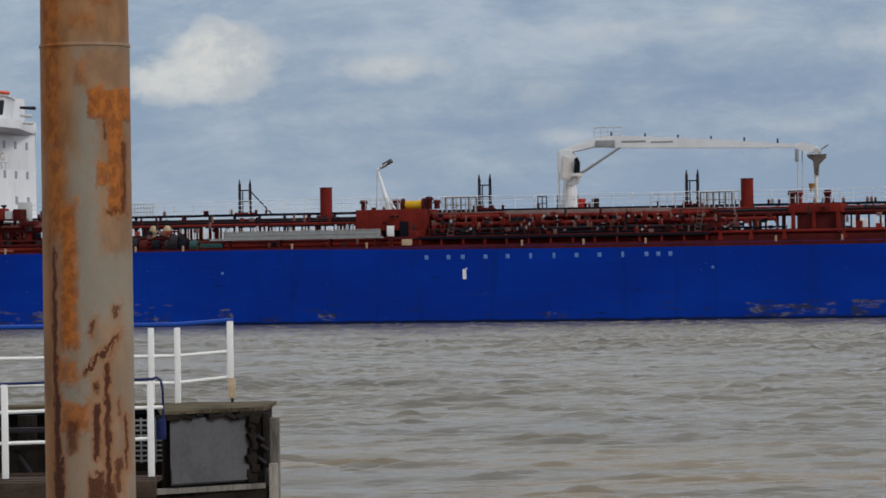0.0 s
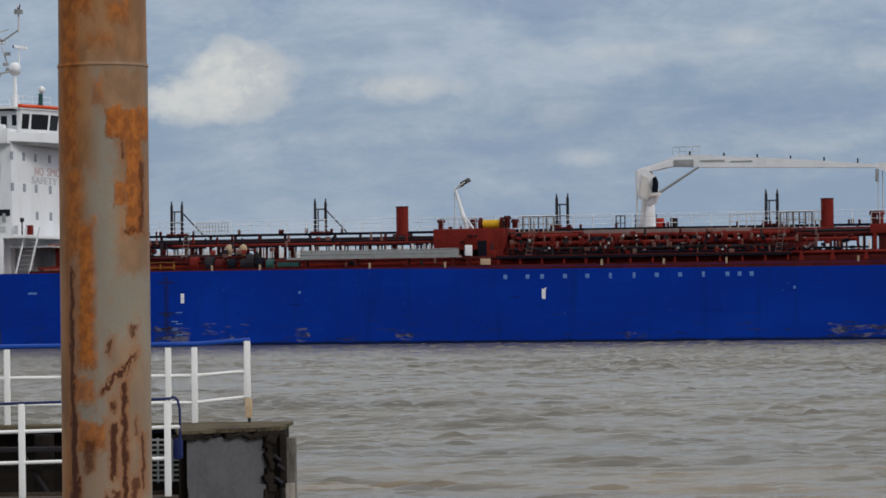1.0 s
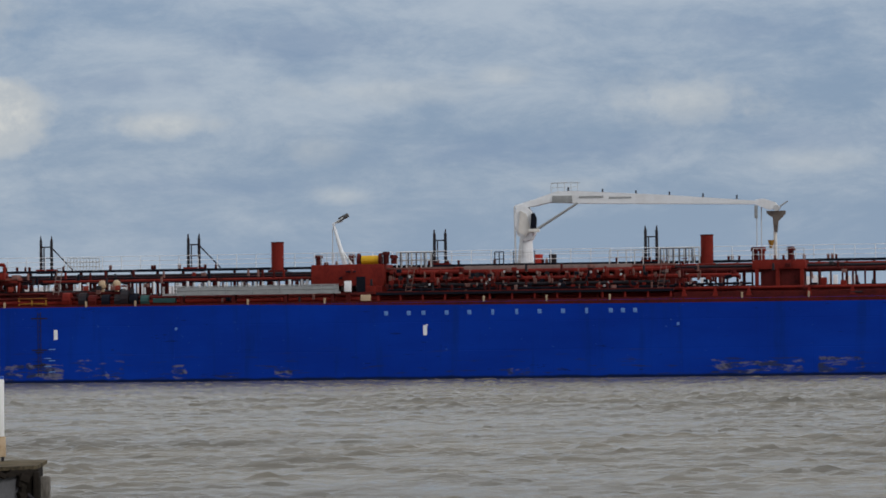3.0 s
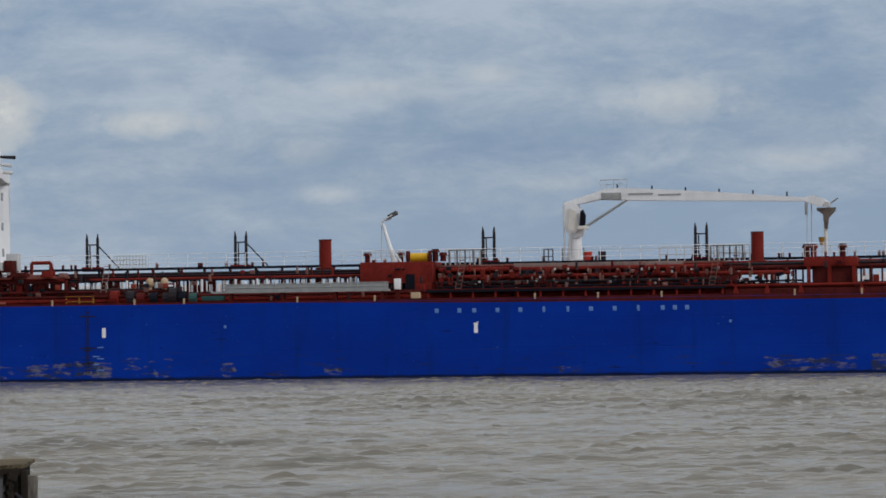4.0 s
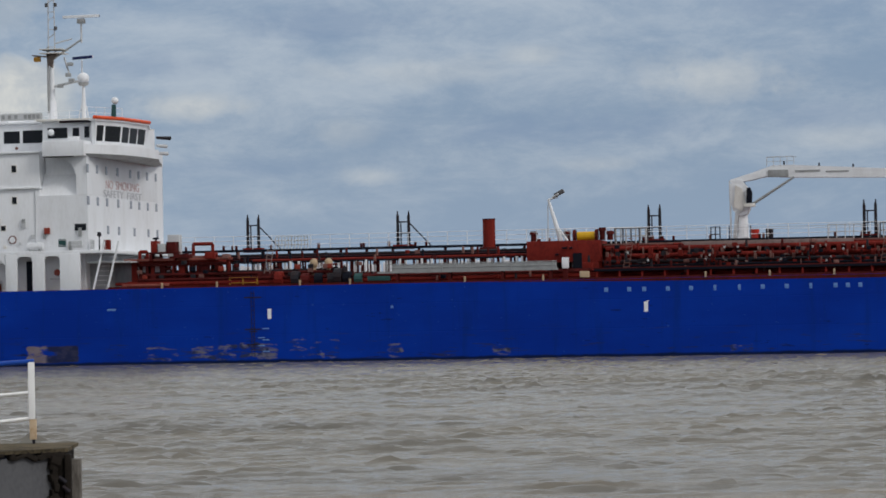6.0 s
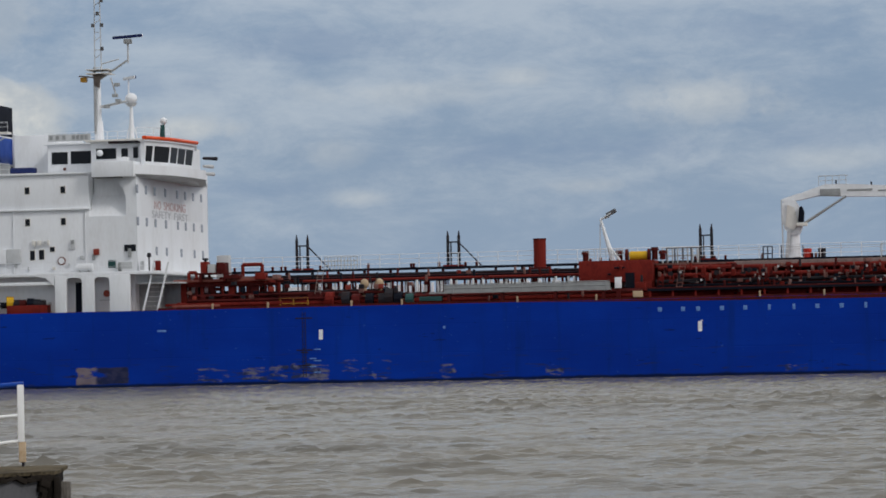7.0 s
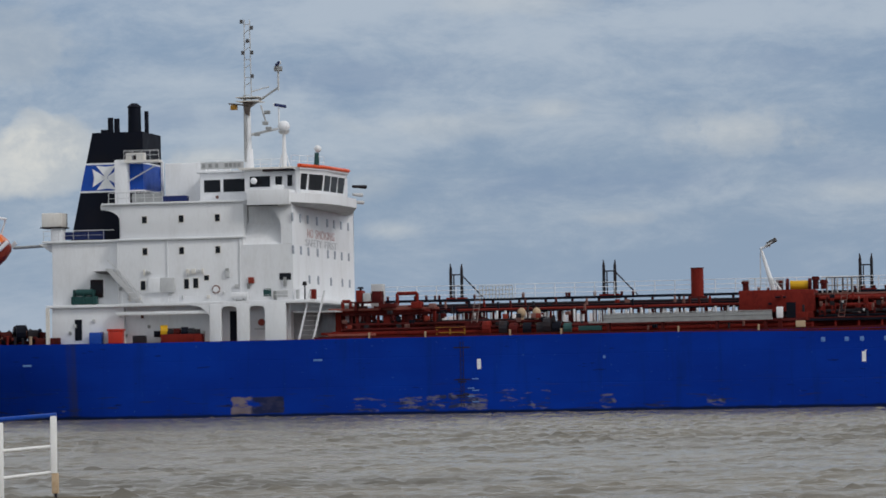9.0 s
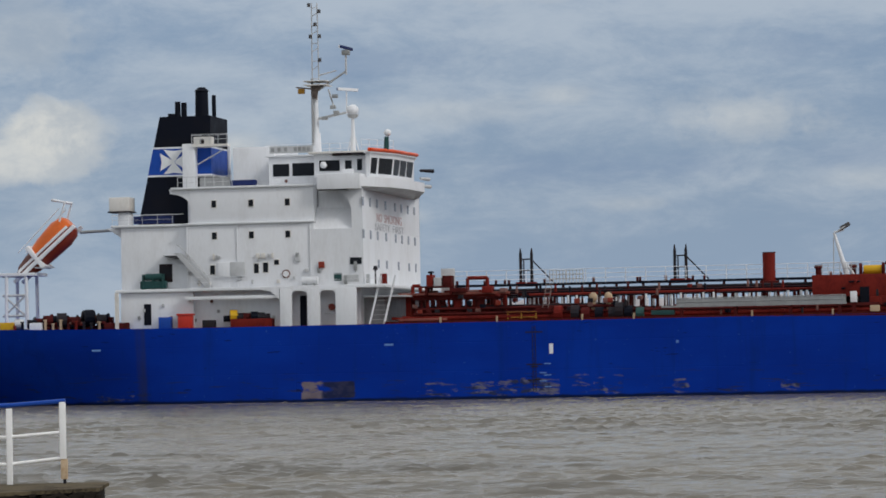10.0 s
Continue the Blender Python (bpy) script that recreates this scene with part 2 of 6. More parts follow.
    runs = ((-0.265, 3.35, 0.022, 0.85, 0.012, 0.95, 0), (-0.255, 2.55, 0.03, 0.32, 0.012, 1.0, 0), (-0.24, 1.6, 0.045, 0.7, 0.012, 1.0, 0), (0.08, 3.5, 0.014, 0.07, 0.01, 0.8, 0.3),
            (0.15, 3.24, 0.02, 0.16, 0.012, 1.0, 0.85), (0.11, 2.95, 0.022, 0.05, 0.01, 0.9, 0), (0.11, 2.56, 0.026, 0.24, 0.01, 1.0, 0), (0.205, 2.55, 0.02, 0.62, 0.01, 1.0, 0),
            (0.10, 1.9, 0.06, 0.28, 0.015, 0.9, 0), (0.205, 1.7, 0.05, 0.4, 0.015, 0.9, 0), (0.285, 2.15, 0.025, 0.16, 0.012, 0.85, 0), (0.35, 2.45, 0.010, 0.25, 0.006, 0.9, 0),
            (0.285, 3.64, 0.014, 0.045, 0.01, 0.8, 0.2), (0.265, 3.35, 0.012, 0.09, 0.01, 0.8, 0.35), (-0.11, 2.53, 0.05, 0.13, 0.03, 0.8, 0), (0.36, 4.82, 0.016, 0.33, 0.01, 0.8, 0),
            (0.215, 5.27, 0.012, 0.09, 0.008, 0.8, 0), (0.29, 4.53, 0.08, 0.02, 0.012, 0.75, 0), (0.30, 2.75, 0.012, 0.06, 0.01, 0.6, 0))
    halo = stains([(a, c, w + 0.022, h + 0.03, 0.03, 0.75 * k, lean) for a, c, w, h, soft, k, lean in runs])
    col = mix_colour(t, halo, col, (0.29, 0.100, 0.028))
    brown = link_math(t, "MULTIPLY", stains(runs), smooth(t, grain, 0.25, 0.5, 0.7, 1.0))
    col = mix_colour(t, brown, col, (0.062, 0.016, 0.005))
    t.links.new(col, b.inputs["Base Color"])
    t.links.new(smooth(t, solid, 0.0, 1.0, 0.55, 0.9), b.inputs["Roughness"])
    b.inputs["Specular IOR Level"].default_value = 0.25
    n = t.nodes.new("ShaderNodeBump")
    n.inputs["Distance"].default_value, n.inputs["Strength"].default_value = 0.008, 0.7
    t.links.new(link_math(t, "ADD", link_math(t, "ADD", solid, brown), link_math(t, "MULTIPLY", grain, 0.5)), n.inputs["Height"])
    t.links.new(n.outputs[0], b.inputs["Normal"])
    return m


def river_water():
    m = bpy.data.materials.new("muddy_river_water")
    m.use_nodes = True
    t = m.node_tree
    b = t.nodes["Principled BSDF"]
    co = t.nodes.new("ShaderNodeTexCoord").outputs["Object"]
    silt = noise_at(t, co, 0.05, 5, 0.6, (0.6, 1.4, 1))
    silt2 = noise_at(t, co, 0.5, 4, 0.6, (0.4, 1.0, 1))
    f = link_math(t, "ADD", link_math(t, "MULTIPLY", silt, 0.65), link_math(t, "MULTIPLY", silt2, 0.35))
    col = mix_colour(t, smooth(t, f, 0.38, 0.64), (0.118, 0.112, 0.099), (0.164, 0.149, 0.121))
    # stirred-up mud over the shallows by the quay
    sep = t.nodes.new("ShaderNodeSeparateXYZ")
    t.links.new(co, sep.inputs[0])
    mud = link_math(t, "MULTIPLY", smooth(t, sep.outputs[1], 82, 62), smooth(t, noise_at(t, co, 0.16, 4, 0.6, (0.45, 1.5, 1), 0.4), 0.46, 0.60))
    col = mix_colour(t, link_math(t, "MULTIPLY", mud, 0.8), col, (0.19, 0.142, 0.085))
    t.links.new(col, b.inputs["Base Color"])
    b.inputs["Roughness"].default_value, b.inputs["IOR"].default_value = 0.15, 1.33
    rip = link_math(t, "ADD", noise_at(t, co, 2.0, 5, 0.62, (0.32, 1.3, 1), 0.2), link_math(t, "MULTIPLY", noise_at(t, co, 5.0, 5, 0.65, (0.35, 1.2, 1)), 0.6))
    n = t.nodes.new("ShaderNodeBump")
    n.inputs["Distance"].default_value, n.inputs["Strength"].default_value = 0.055, 1.0
    t.links.new(rip, n.inputs["Height"])
    t.links.new(n.outputs[0], b.inputs["Normal"])
    return m


HULL = hull_paint()
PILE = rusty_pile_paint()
WATER = river_water()
WHITE = material("white_ship_paint", (0.765, 0.78, 0.805), (0.60, 0.60, 0.605), 0.45, 0, 0.55, 0.01, 0.45, (1, 1, 0.3), (0.42, 0.32, 0.25), 0.72)
# cream paint that doubles as WHITE with shade put into its colour
SHADE_WHITE = material("shaded_cream_white_paint", (0.70, 0.68, 0.64), (0.50, 0.46, 0.42), 0.5, 0, 0.5, 0.01, 0.5, (1, 1, 0.4), (0.36, 0.22, 0.14), 0.72)
RED = material("red_oxide_deck_paint", (0.175, 0.0185, 0.013), (0.06, 0.008, 0.008), 0.65, 0, 0.5, 0.02, 0.7, (1, 1, 0.6), (0.10, 0.035, 0.02), 0.70, spec=0.1)
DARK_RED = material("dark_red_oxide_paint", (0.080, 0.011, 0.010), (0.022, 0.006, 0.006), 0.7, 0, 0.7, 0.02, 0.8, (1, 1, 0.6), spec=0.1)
BRIGHT_RED = material("bright_red_paint", (0.50, 0.035, 0.02), None, 0.45, 0, 0.8, 0.01, 0.4)
SIGNAL = material("orange_red_paint", (0.72, 0.085, 0.02), None, 0.4, 0, 0.8, 0.0, 0.3)
ORANGE = material("orange_grp", (0.72, 0.15, 0.025), (0.5, 0.09, 0.02), 0.35, 0, 0.6, 0.005, 0.4)
MAROON = material("dark_red_grp", (0.24, 0.035, 0.02), None, 0.4, 0, 0.6, 0.005, 0.4)
BLACK = material("black_paint", (0.004, 0.006, 0.013), (0.010, 0.010, 0.014), 0.6, 0, 0.6, 0.01, 0.6, spec=0.12)
IRON = material("dark_grey_steel", (0.020, 0.021, 0.027), (0.032, 0.014, 0.011), 0.6, 0.0, 1.2, 0.01, 0.7, spec=0.15)
GREY = material("grey_galvanised_steel", (0.33, 0.34, 0.34), (0.20, 0.20, 0.20), 0.5, 0.2, 1.0, 0.01, 0.6)
LAMP_GREY = material("dull_grey_lamp_housing", (0.085, 0.082, 0.085), None, 0.5, 0, 2.0, 0.0, 0.4)
PALE = material("pale_grey_paint", (0.52, 0.53, 0.54), None, 0.5, 0, 0.8, 0.01, 0.4)
BLUE = material("bright_blue_paint", (0.008, 0.062, 0.36), (0.006, 0.04, 0.22), 0.45, 0, 0.7, 0.005, 0.5)
NAVY = material("navy_canvas", (0.012, 0.022, 0.10), None, 0.8, 0, 2.0, 0.02, 0.5)
OCHRE = material("dull_yellow_paint", (0.34, 0.18, 0.02), (0.16, 0.07, 0.02), 0.6, 0, 1.0, 0.01, 0.6)
YELLOW = material("yellow_paint", (0.62, 0.36, 0.012), (0.40, 0.2, 0.02), 0.5, 0, 1.0, 0.01, 0.5)
TAN = material("tan_paint", (0.46, 0.34, 0.22), None, 0.6, 0, 1.2, 0.01, 0.5)
GREEN = material("dark_green_paint", (0.018, 0.068, 0.066), None, 0.5, 0, 1.0, 0.01, 0.4)
MARK = material("pale_blue_marking", (0.13, 0.26, 0.55), (0.03, 0.09, 0.32), 0.5, 0, 2.0, 0.0, 0.8)
WHITE_MARK = material("white_marking", (0.80, 0.81, 0.82), None, 0.5, 0, 2.0, 0.0, 0.2)
FADED = material("faded_pink_primer", (0.20, 0.10, 0.085), (0.09, 0.035, 0.03), 0.7, 0, 1.5, 0.01, 0.7)
CRADLE = material("grey_brown_steel", (0.14, 0.115, 0.10), (0.06, 0.045, 0.04), 0.7, 0, 1.5, 0.01, 0.7)
SALMON = material("faded_salmon_paint", (0.27, 0.085, 0.065), (0.12, 0.03, 0.024), 0.7, 0, 1.0, 0.01, 0.7)
TRUNK_GREY = material("dusty_grey_pink_paint", (0.24, 0.175, 0.16), (0.13, 0.085, 0.08), 0.7, 0, 1.2, 0.01, 0.7)
PANE = material("pale_grey_pane", (0.34, 0.36, 0.40), (0.18, 0.19, 0.22), 0.2, 0, 1.5, 0.0, 0.7)
LETTER = material("faded_red_lettering", (0.52, 0.36, 0.36), None, 0.5, 0, 2.0, 0.0, 0.4)
LETTER_GREY = material("faded_grey_lettering", (0.45, 0.46, 0.49), None, 0.5, 0, 2.0, 0.0, 0.4)
GLASS = material("dark_window_glass", (0.010, 0.011, 0.014), None, 0.12, 0, 1.0, 0.0, 0.2, ior=1.5, spec=0.22)
RAIL_WHITE = material("chipped_white_rail_paint", (0.88, 0.88, 0.87), (0.66, 0.63, 0.58), 0.5, 0, 3.0, 0.004, 0.35, (1, 1, 0.6), (0.34, 0.17, 0.06), 0.74)
RUST = material("rust_stained_white_steel", (0.55, 0.42, 0.28), (0.30, 0.13, 0.04), 0.75, 0, 5.0, 0.01, 0.9)
RUBBER = material("grey_weathered_rubber", (0.10, 0.10, 0.108), (0.06, 0.06, 0.065), 0.75, 0, 2.0, 0.01, 0.6, (1, 1, 0.7), (0.15, 0.14, 0.14), 0.70)
TIMBER = material("black_wet_timber", (0.020, 0.016, 0.013), (0.007, 0.006, 0.005), 0.8, 0, 3.0, 0.02, 0.9, (0.3, 1, 1), (0.09, 0.052, 0.03), 0.68, spec=0.1)
PLANK = material("weathered_brown_timber", (0.060, 0.040, 0.027), (0.014, 0.010, 0.008), 0.85, 0, 5.0, 0.02, 0.9, (0.3, 1, 1))
OLD_WOOD = material("bleached_grey_timber", (0.33, 0.30, 0.26), (0.10, 0.085, 0.07), 0.85, 0, 4.0, 0.02, 0.9, (1, 1, 0.2))
GREY_WOOD = material("dark_grey_timber", (0.20, 0.185, 0.165), (0.065, 0.056, 0.048), 0.85, 0, 4.0, 0.02, 0.9, (1, 1, 0.2), (0.24, 0.21, 0.17), 0.66)
MOSS = material("mossy_concrete_edge", (0.115, 0.092, 0.058), (0.018, 0.015, 0.011), 0.9, 0, 2.2, 0.02, 1.0, spec=0.1)
CONCRETE = material("quay_concrete", (0.33, 0.32, 0.30), (0.2, 0.19, 0.18), 0.85, 0, 0.8, 0.02, 0.6)
CABLE = material("black_cable", (0.02, 0.02, 0.022), None, 0.6, 0, 4.0, 0.0, 0.2)

# ---- mesh helpers ----


def box(bm, x0, x1, y0, y1, z0, z1, bevel=0.0):
    g = bmesh.ops.create_cube(bm, size=1, matrix=Matrix.Translation(((x0 + x1) / 2, (y0 + y1) / 2, (z0 + z1) / 2)) @ Matrix.Diagonal((abs(x1 - x0), abs(y1 - y0), abs(z1 - z0), 1)))
    if bevel:
        edges = list({e for v in g["verts"] for e in v.link_edges})
        bmesh.ops.bevel(bm, geom=edges, offset=bevel, segments=2, affect="EDGES", profile=0.6)
    return bm


def tube(bm, a, b, r0, r1=None, seg=8):
    a, b = Vector(a), Vector(b)
    d = b - a
    m = Matrix.Translation((a + b) / 2) @ d.to_track_quat("Z", "Y").to_matrix().to_4x4()
    bmesh.ops.create_cone(bm, cap_ends=True, segments=seg, radius1=r0, radius2=r0 if r1 is None else r1, depth=d.length, matrix=m)
    return bm


def ball(bm, c, r, squash=(1, 1, 1), seg=14):
    bmesh.ops.create_uvsphere(bm, u_segments=seg, v_segments=seg // 2 + 2, radius=r, matrix=Matrix.Translation(c) @ Matrix.Diagonal((*squash, 1)))
    return bm


def prism(bm, outline, lo, hi, axis="z", taper=None):
    """An outline drawn through a thickness. axis z: outline in x, y; axis y: outline in x, z; axis x: outline in y, z."""
    place = {"z": lambda a, b, c: (a, b, c), "y": lambda a, b, c: (a, c, b), "x": lambda a, b, c: (c, a, b)}[axis]
    low = [bm.verts.new(place(a, b, lo)) for a, b in outline]
    high = [bm.verts.new(place(a, b, hi)) for a, b in (taper or outline)]
    bm.faces.new(low[::-1])
    bm.faces.new(high)
    n = len(outline)
    for i in range(n):
        bm.faces.new((low[i], low[(i + 1) % n], high[(i + 1) % n], high[i]))
    bmesh.ops.recalc_face_normals(bm, faces=bm.faces)
    return bm


def mesh_of(name, bm, mat):
    me = bpy.data.meshes.new(name)
    bm.to_mesh(me)
    bm.free()
    me.materials.append(mat)
    if len(me.polygons) > 24:
        me.polygons.foreach_set("use_smooth", [True] * len(me.polygons))
        me.set_sharp_from_angle(angle=radians(40))
    return me


def part(name, bm, mat, parent, label=""):
    ob = new(name, mesh_of(name, bm, mat))
    ob.parent = parent
    return tagged(ob, label)


def piece(name, me, parent, at=(0, 0, 0), turn=(0, 0, 0)):
    """Another object on a mesh that alike pieces share."""
    ob = new(name, me)
    ob.parent = parent
    ob.matrix_basis = pose(*at, *turn)
    return ob


def B():
    return bmesh.new()


def thing(name, label, category, at=(0, 0, 0), group=""):
    return tagged(new(name), label, category, group)

# ---- river and quay ----


def build_water():
    """One sheet to the horizon, with a short steep chop where it lies near."""
    rng = np.random.default_rng(4)
    xs = np.concatenate([-np.geomspace(4500, 60, 14), np.arange(-58, 68, 0.3), np.geomspace(70, 4500, 14)])
    ys = np.concatenate([-np.geomspace(4500, 30, 10), np.arange(-20, 44, 8.0), np.arange(46, 120, 0.11), np.arange(120, 200, 0.16), np.arange(200, 320, 0.26), np.geomspace(322, 4800, 16)])
    gx, gy = np.meshgrid(xs, ys)

    def waves(n, lo, hi, spread, sharp):
        """Crests that lie across the view, n trains of wavelengths lo to hi."""
        total = np.zeros_like(gx)
        for _ in range(n):
            lam, way = rng.uniform(lo, hi), math.pi / 2 + rng.normal(0, spread)
            ph = 2 * math.pi / lam * (gx * math.cos(way) + gy * math.sin(way)) + rng.uniform(0, 6.28)
            total += (1 - np.abs(np.sin(ph / 2))) * 2 - 0.73 if sharp else np.sin(ph)
        return total / math.sqrt(n)

    def patches(n, along, across):
        """A slow field, longer along the crests than across them."""
        total = np.zeros_like(gx)
        for _ in range(n):
            total += np.sin(gx * rng.normal(0, 6.28 / along) + gy * rng.normal(0, 6.28 / across) + rng.uniform(0, 6.28))
        return total / math.sqrt(n)

    # steep wavelets come in short groups; between them the water lies flatter
    group = np.clip(0.5 + 0.5 * patches(24, 5.0, 4.0), 0.16, 1.7) ** 1.2
    h = 0.104 * group * waves(56, 0.45, 1.0, 0.33, True) + 0.03 * waves(36, 0.45, 0.7, 0.4, True) + 0.03 * waves(12, 5.0, 9.0, 0.3, True)
    # the wash shortens and steepens over the shallows
    h += 0.20 * np.clip((88 - gy) / 26, 0, 1) * np.clip(0.5 + 0.8 * patches(14, 26, 16), 0, 1.5) * waves(9, 4.0, 7.0, 0.13, True)
    gust = 0.8 + 0.35 * np.sin(gx * 0.06 + gy * 0.045 + 1.0) * np.sin(gy * 0.031 - gx * 0.02)
    near = np.clip((gx + 60) / 8, 0, 1) * np.clip((69 - gx) / 8, 0, 1) * np.clip((gy - 44) / 6, 0, 1) * np.clip((320 - gy) / 10, 0, 1) * np.clip((300 - gy) / 80, 0.5, 1)
    h *= near * gust
    ny, nx = gx.shape
    i = np.arange(nx * ny).reshape(ny, nx)
    quads = np.stack([i[:-1, :-1], i[:-1, 1:], i[1:, 1:], i[1:, :-1]], -1).reshape(-1, 4)
    me = bpy.data.meshes.new("water")
    me.vertices.add(nx * ny)
    me.vertices.foreach_set("co", np.stack([gx, gy, h], -1).astype(np.float32).ravel())
    me.loops.add(quads.size)
    me.loops.foreach_set("vertex_index", quads.ravel().astype(np.int32))
    me.polygons.add(len(quads))
    me.polygons.foreach_set("loop_start", np.arange(0, quads.size, 4, dtype=np.int32))
    me.update(calc_edges=True)
    me.polygons.foreach_set("use_smooth", [True] * len(quads))
    me.materials.append(WATER)
    return tagged(new("water", me), "choppy grey-brown river water with short wavelets", "water", kind="structure")


water = build_water()

quay = B()
box(quay, -60, 60, -40, 2.5, -2, 2.2, 0.05)
tagged(new("pavement", mesh_of("pavement", quay, CONCRETE)), "plain concrete quay beside the river", "quay", kind="structure")

# ---- steel pile ----


def build_pile():
    pile = thing("mooring_pile", "tall grey steel pile, streaked with orange rust, standing in the river", "pile")
    cx, cy, r = -3.645, 30.0, 0.405
    pile.location = (cx, cy, 0)
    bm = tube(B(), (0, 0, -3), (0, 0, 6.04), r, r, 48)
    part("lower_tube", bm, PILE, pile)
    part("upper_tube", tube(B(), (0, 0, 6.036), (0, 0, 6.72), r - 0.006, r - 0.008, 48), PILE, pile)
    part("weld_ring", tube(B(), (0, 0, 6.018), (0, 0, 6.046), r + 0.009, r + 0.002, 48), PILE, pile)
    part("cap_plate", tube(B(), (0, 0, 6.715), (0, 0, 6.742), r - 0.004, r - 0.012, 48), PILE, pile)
    lamp = B()
    tube(lamp, (0.165, 0, 6.735), (0.165, 0, 6.84), 0.035)
    tube(lamp, (0.165, 0, 6.835), (0.165, 0, 6.87), 0.14, 0.13, 14)
    tube(lamp, (0.165, 0, 6.87), (0.165, 0, 6.97), 0.11, 0.07, 14)
    tube(lamp, (0.165, 0, 6.97), (0.165, 0, 7.12), 0.04, 0.03)
    for sx in (-1, 1):
        tube(lamp, (0.165 + 0.13 * sx, 0, 6.86), (0.165 + 0.16 * sx, 0, 6.81), 0.011, seg=6)
        tube(lamp, (0.165 + 0.16 * sx, 0, 6.81), (0.165 + 0.11 * sx, 0, 6.78), 0.011, seg=6)
    part("lamp_bracket", lamp, BLACK, pile, "small black lamp bracket on the cap")
    cab = B()
    pts = [Vector((0.05, -0.15, 6.76)), Vector((-0.05, -0.15, 6.80)), Vector((-0.25, -0.2, 6.77)), Vector((-0.42, -0.2, 6.74)), Vector((-0.9, -0.1, 6.66)), Vector((-1.6, 0, 6.60)), Vector((-3.2, 0.3, 6.62))]
    for a, b in zip(pts, pts[1:]):
        tube(cab, a, b, 0.011, 0.011, 6)
    part("cable", cab, CABLE, pile, "slack black cable")


build_pile()

# ---- jetty with its rails ----


def post_mesh(h, w=0.043):
    bm = B()
    box(bm, -w, w, -0.035, 0.035, 0, h, 0.012)
    return mesh_of("post", bm, RAIL_WHITE)


def build_jetty():
    jetty = thing("jetty", "dark timber and concrete jetty head with a grey fender panel", "jetty")
    top = 2.13
    slab = B()
    prism(slab, [(-9.6, 47.5), (-4.8, 47.4), (-4.5, 44.85), (-3.75, 45.5), (-3.14, 46.05), (-3.14, 48.2), (-9.6, 48.2)], top - 0.04, top + 0.01)
    part("deck_slab", slab, MOSS, jetty, "mossy worn deck edge")
    for a, b in (((-9.6, 47.55), (-4.8, 47.45)), ((-4.52, 44.9), (-3.78, 45.55)), ((-3.78, 45.55), (-3.2, 46.08))):
        fas = B()
        prism(fas, [(a[0], a[1]), (b[0], b[1]), (b[0], b[1] + 0.12), (a[0], a[1] + 0.12)], top - 0.115, top - 0.04)
        part("fascia", fas, BLACK, jetty, "black rotten timber edge")
    part("cap_beam", box(B(), -4.72, -4.5, 46.06, 46.5, top - 0.19, top - 0.1, 0.02), TIMBER, jetty, "black timber cap beam")
    part("backing_wall", prism(B(), [(-4.5, 45.05), (-3.2, 46.2), (-3.2, 48.1), (-4.5, 48.1)], -2.0, top - 0.05), TIMBER, jetty)
    panel = B()
    prism(panel, [(-4.38, 44.98), (-3.33, 45.93), (-3.33, 46.05), (-4.38, 45.1)], 1.12, 2.03)
    part("fender_panel", panel, RUBBER, jetty, "flat grey rubber fender panel")
    part("lower_plate", prism(B(), [(-4.36, 44.93), (-3.31, 45.88), (-3.31, 45.96), (-4.36, 45.0)], 1.15, 1.36), RUBBER, jetty)
    part("waling_beam", prism(B(), [(-4.6, 44.75), (-3.16, 45.9), (-3.16, 46.1), (-4.6, 45.0)], 1.02, 1.09), GREY_WOOD, jetty, "worn grey-brown timber waling")
    part("lower_timber", prism(B(), [(-4.6, 44.85), (-3.1, 45.98), (-3.1, 46.4), (-4.6, 45.4)], 0.35, 1.02), TIMBER, jetty)
    # rotten splinters and torn strips along the fender's edges
    jag = random.Random(21)
    for k in range(26):
        f = jag.random()
        x, y = -4.5 + 1.3 * f, 44.86 + 1.15 * f
        w, d = jag.uniform(0.02, 0.10), jag.uniform(0.01, 0.05)
        sp = box(B(), -w, w, -0.05, 0.04, -d, 0.02, 0.006)
        sp.transform(pose(x, y, top - 0.09 + jag.uniform(0, 0.04), 0, jag.uniform(-25, 25), 41))
        part("splinter", sp, TIMBER, jetty)
    for k in range(12):
        z = 1.15 + 0.075 * k
        w = jag.uniform(0.03, 0.09)
        sp = box(B(), -w, w, -0.04, 0.04, -0.05, 0.06, 0.01)
        sp.transform(pose(-3.32 + jag.uniform(-0.03, 0.02), 45.86, z, 0, jag.uniform(-30, 30), 41))
        part("torn_strip", sp, TIMBER, jetty)
    # corner posts at the fender end
    for x0, x1, y, z0, z1, mat in ((-3.29, -3.20, 45.98, 0.3, 2.02, TIMBER), (-3.19, -3.10, 45.94, 1.3, 2.06, TIMBER), (-3.16, -2.98, 46.2, -1.5, 1.98, GREY_WOOD), (-3.11, -2.99, 45.9, -1.5, 1.36, OLD_WOOD)):
        part("fender_post", box(B(), x0, x1, y, y + 0.2, z0, z1, 0.02), mat, jetty)
    for z, x in ((1.75, -3.22), (1.62, -3.17), (1.44, -3.2)):
        part("chain_link", tube(B(), (x - 0.05, 45.93, z), (x + 0.05, 45.93, z - 0.08), 0.03), IRON, jetty)
    # under-structure: piles, braces and walings in the dark
    for x in (-9.2, -7.9, -6.6, -5.4):
        part("timber_leg", tube(B(), (x, 47.0, -3), (x, 47.0, top - 0.1), 0.14, 0.14, 10), TIMBER, jetty)
    part("inner_wall", box(B(), -9.6, -4.6, 47.9, 48.1, -2, top - 0.05), TIMBER, jetty)
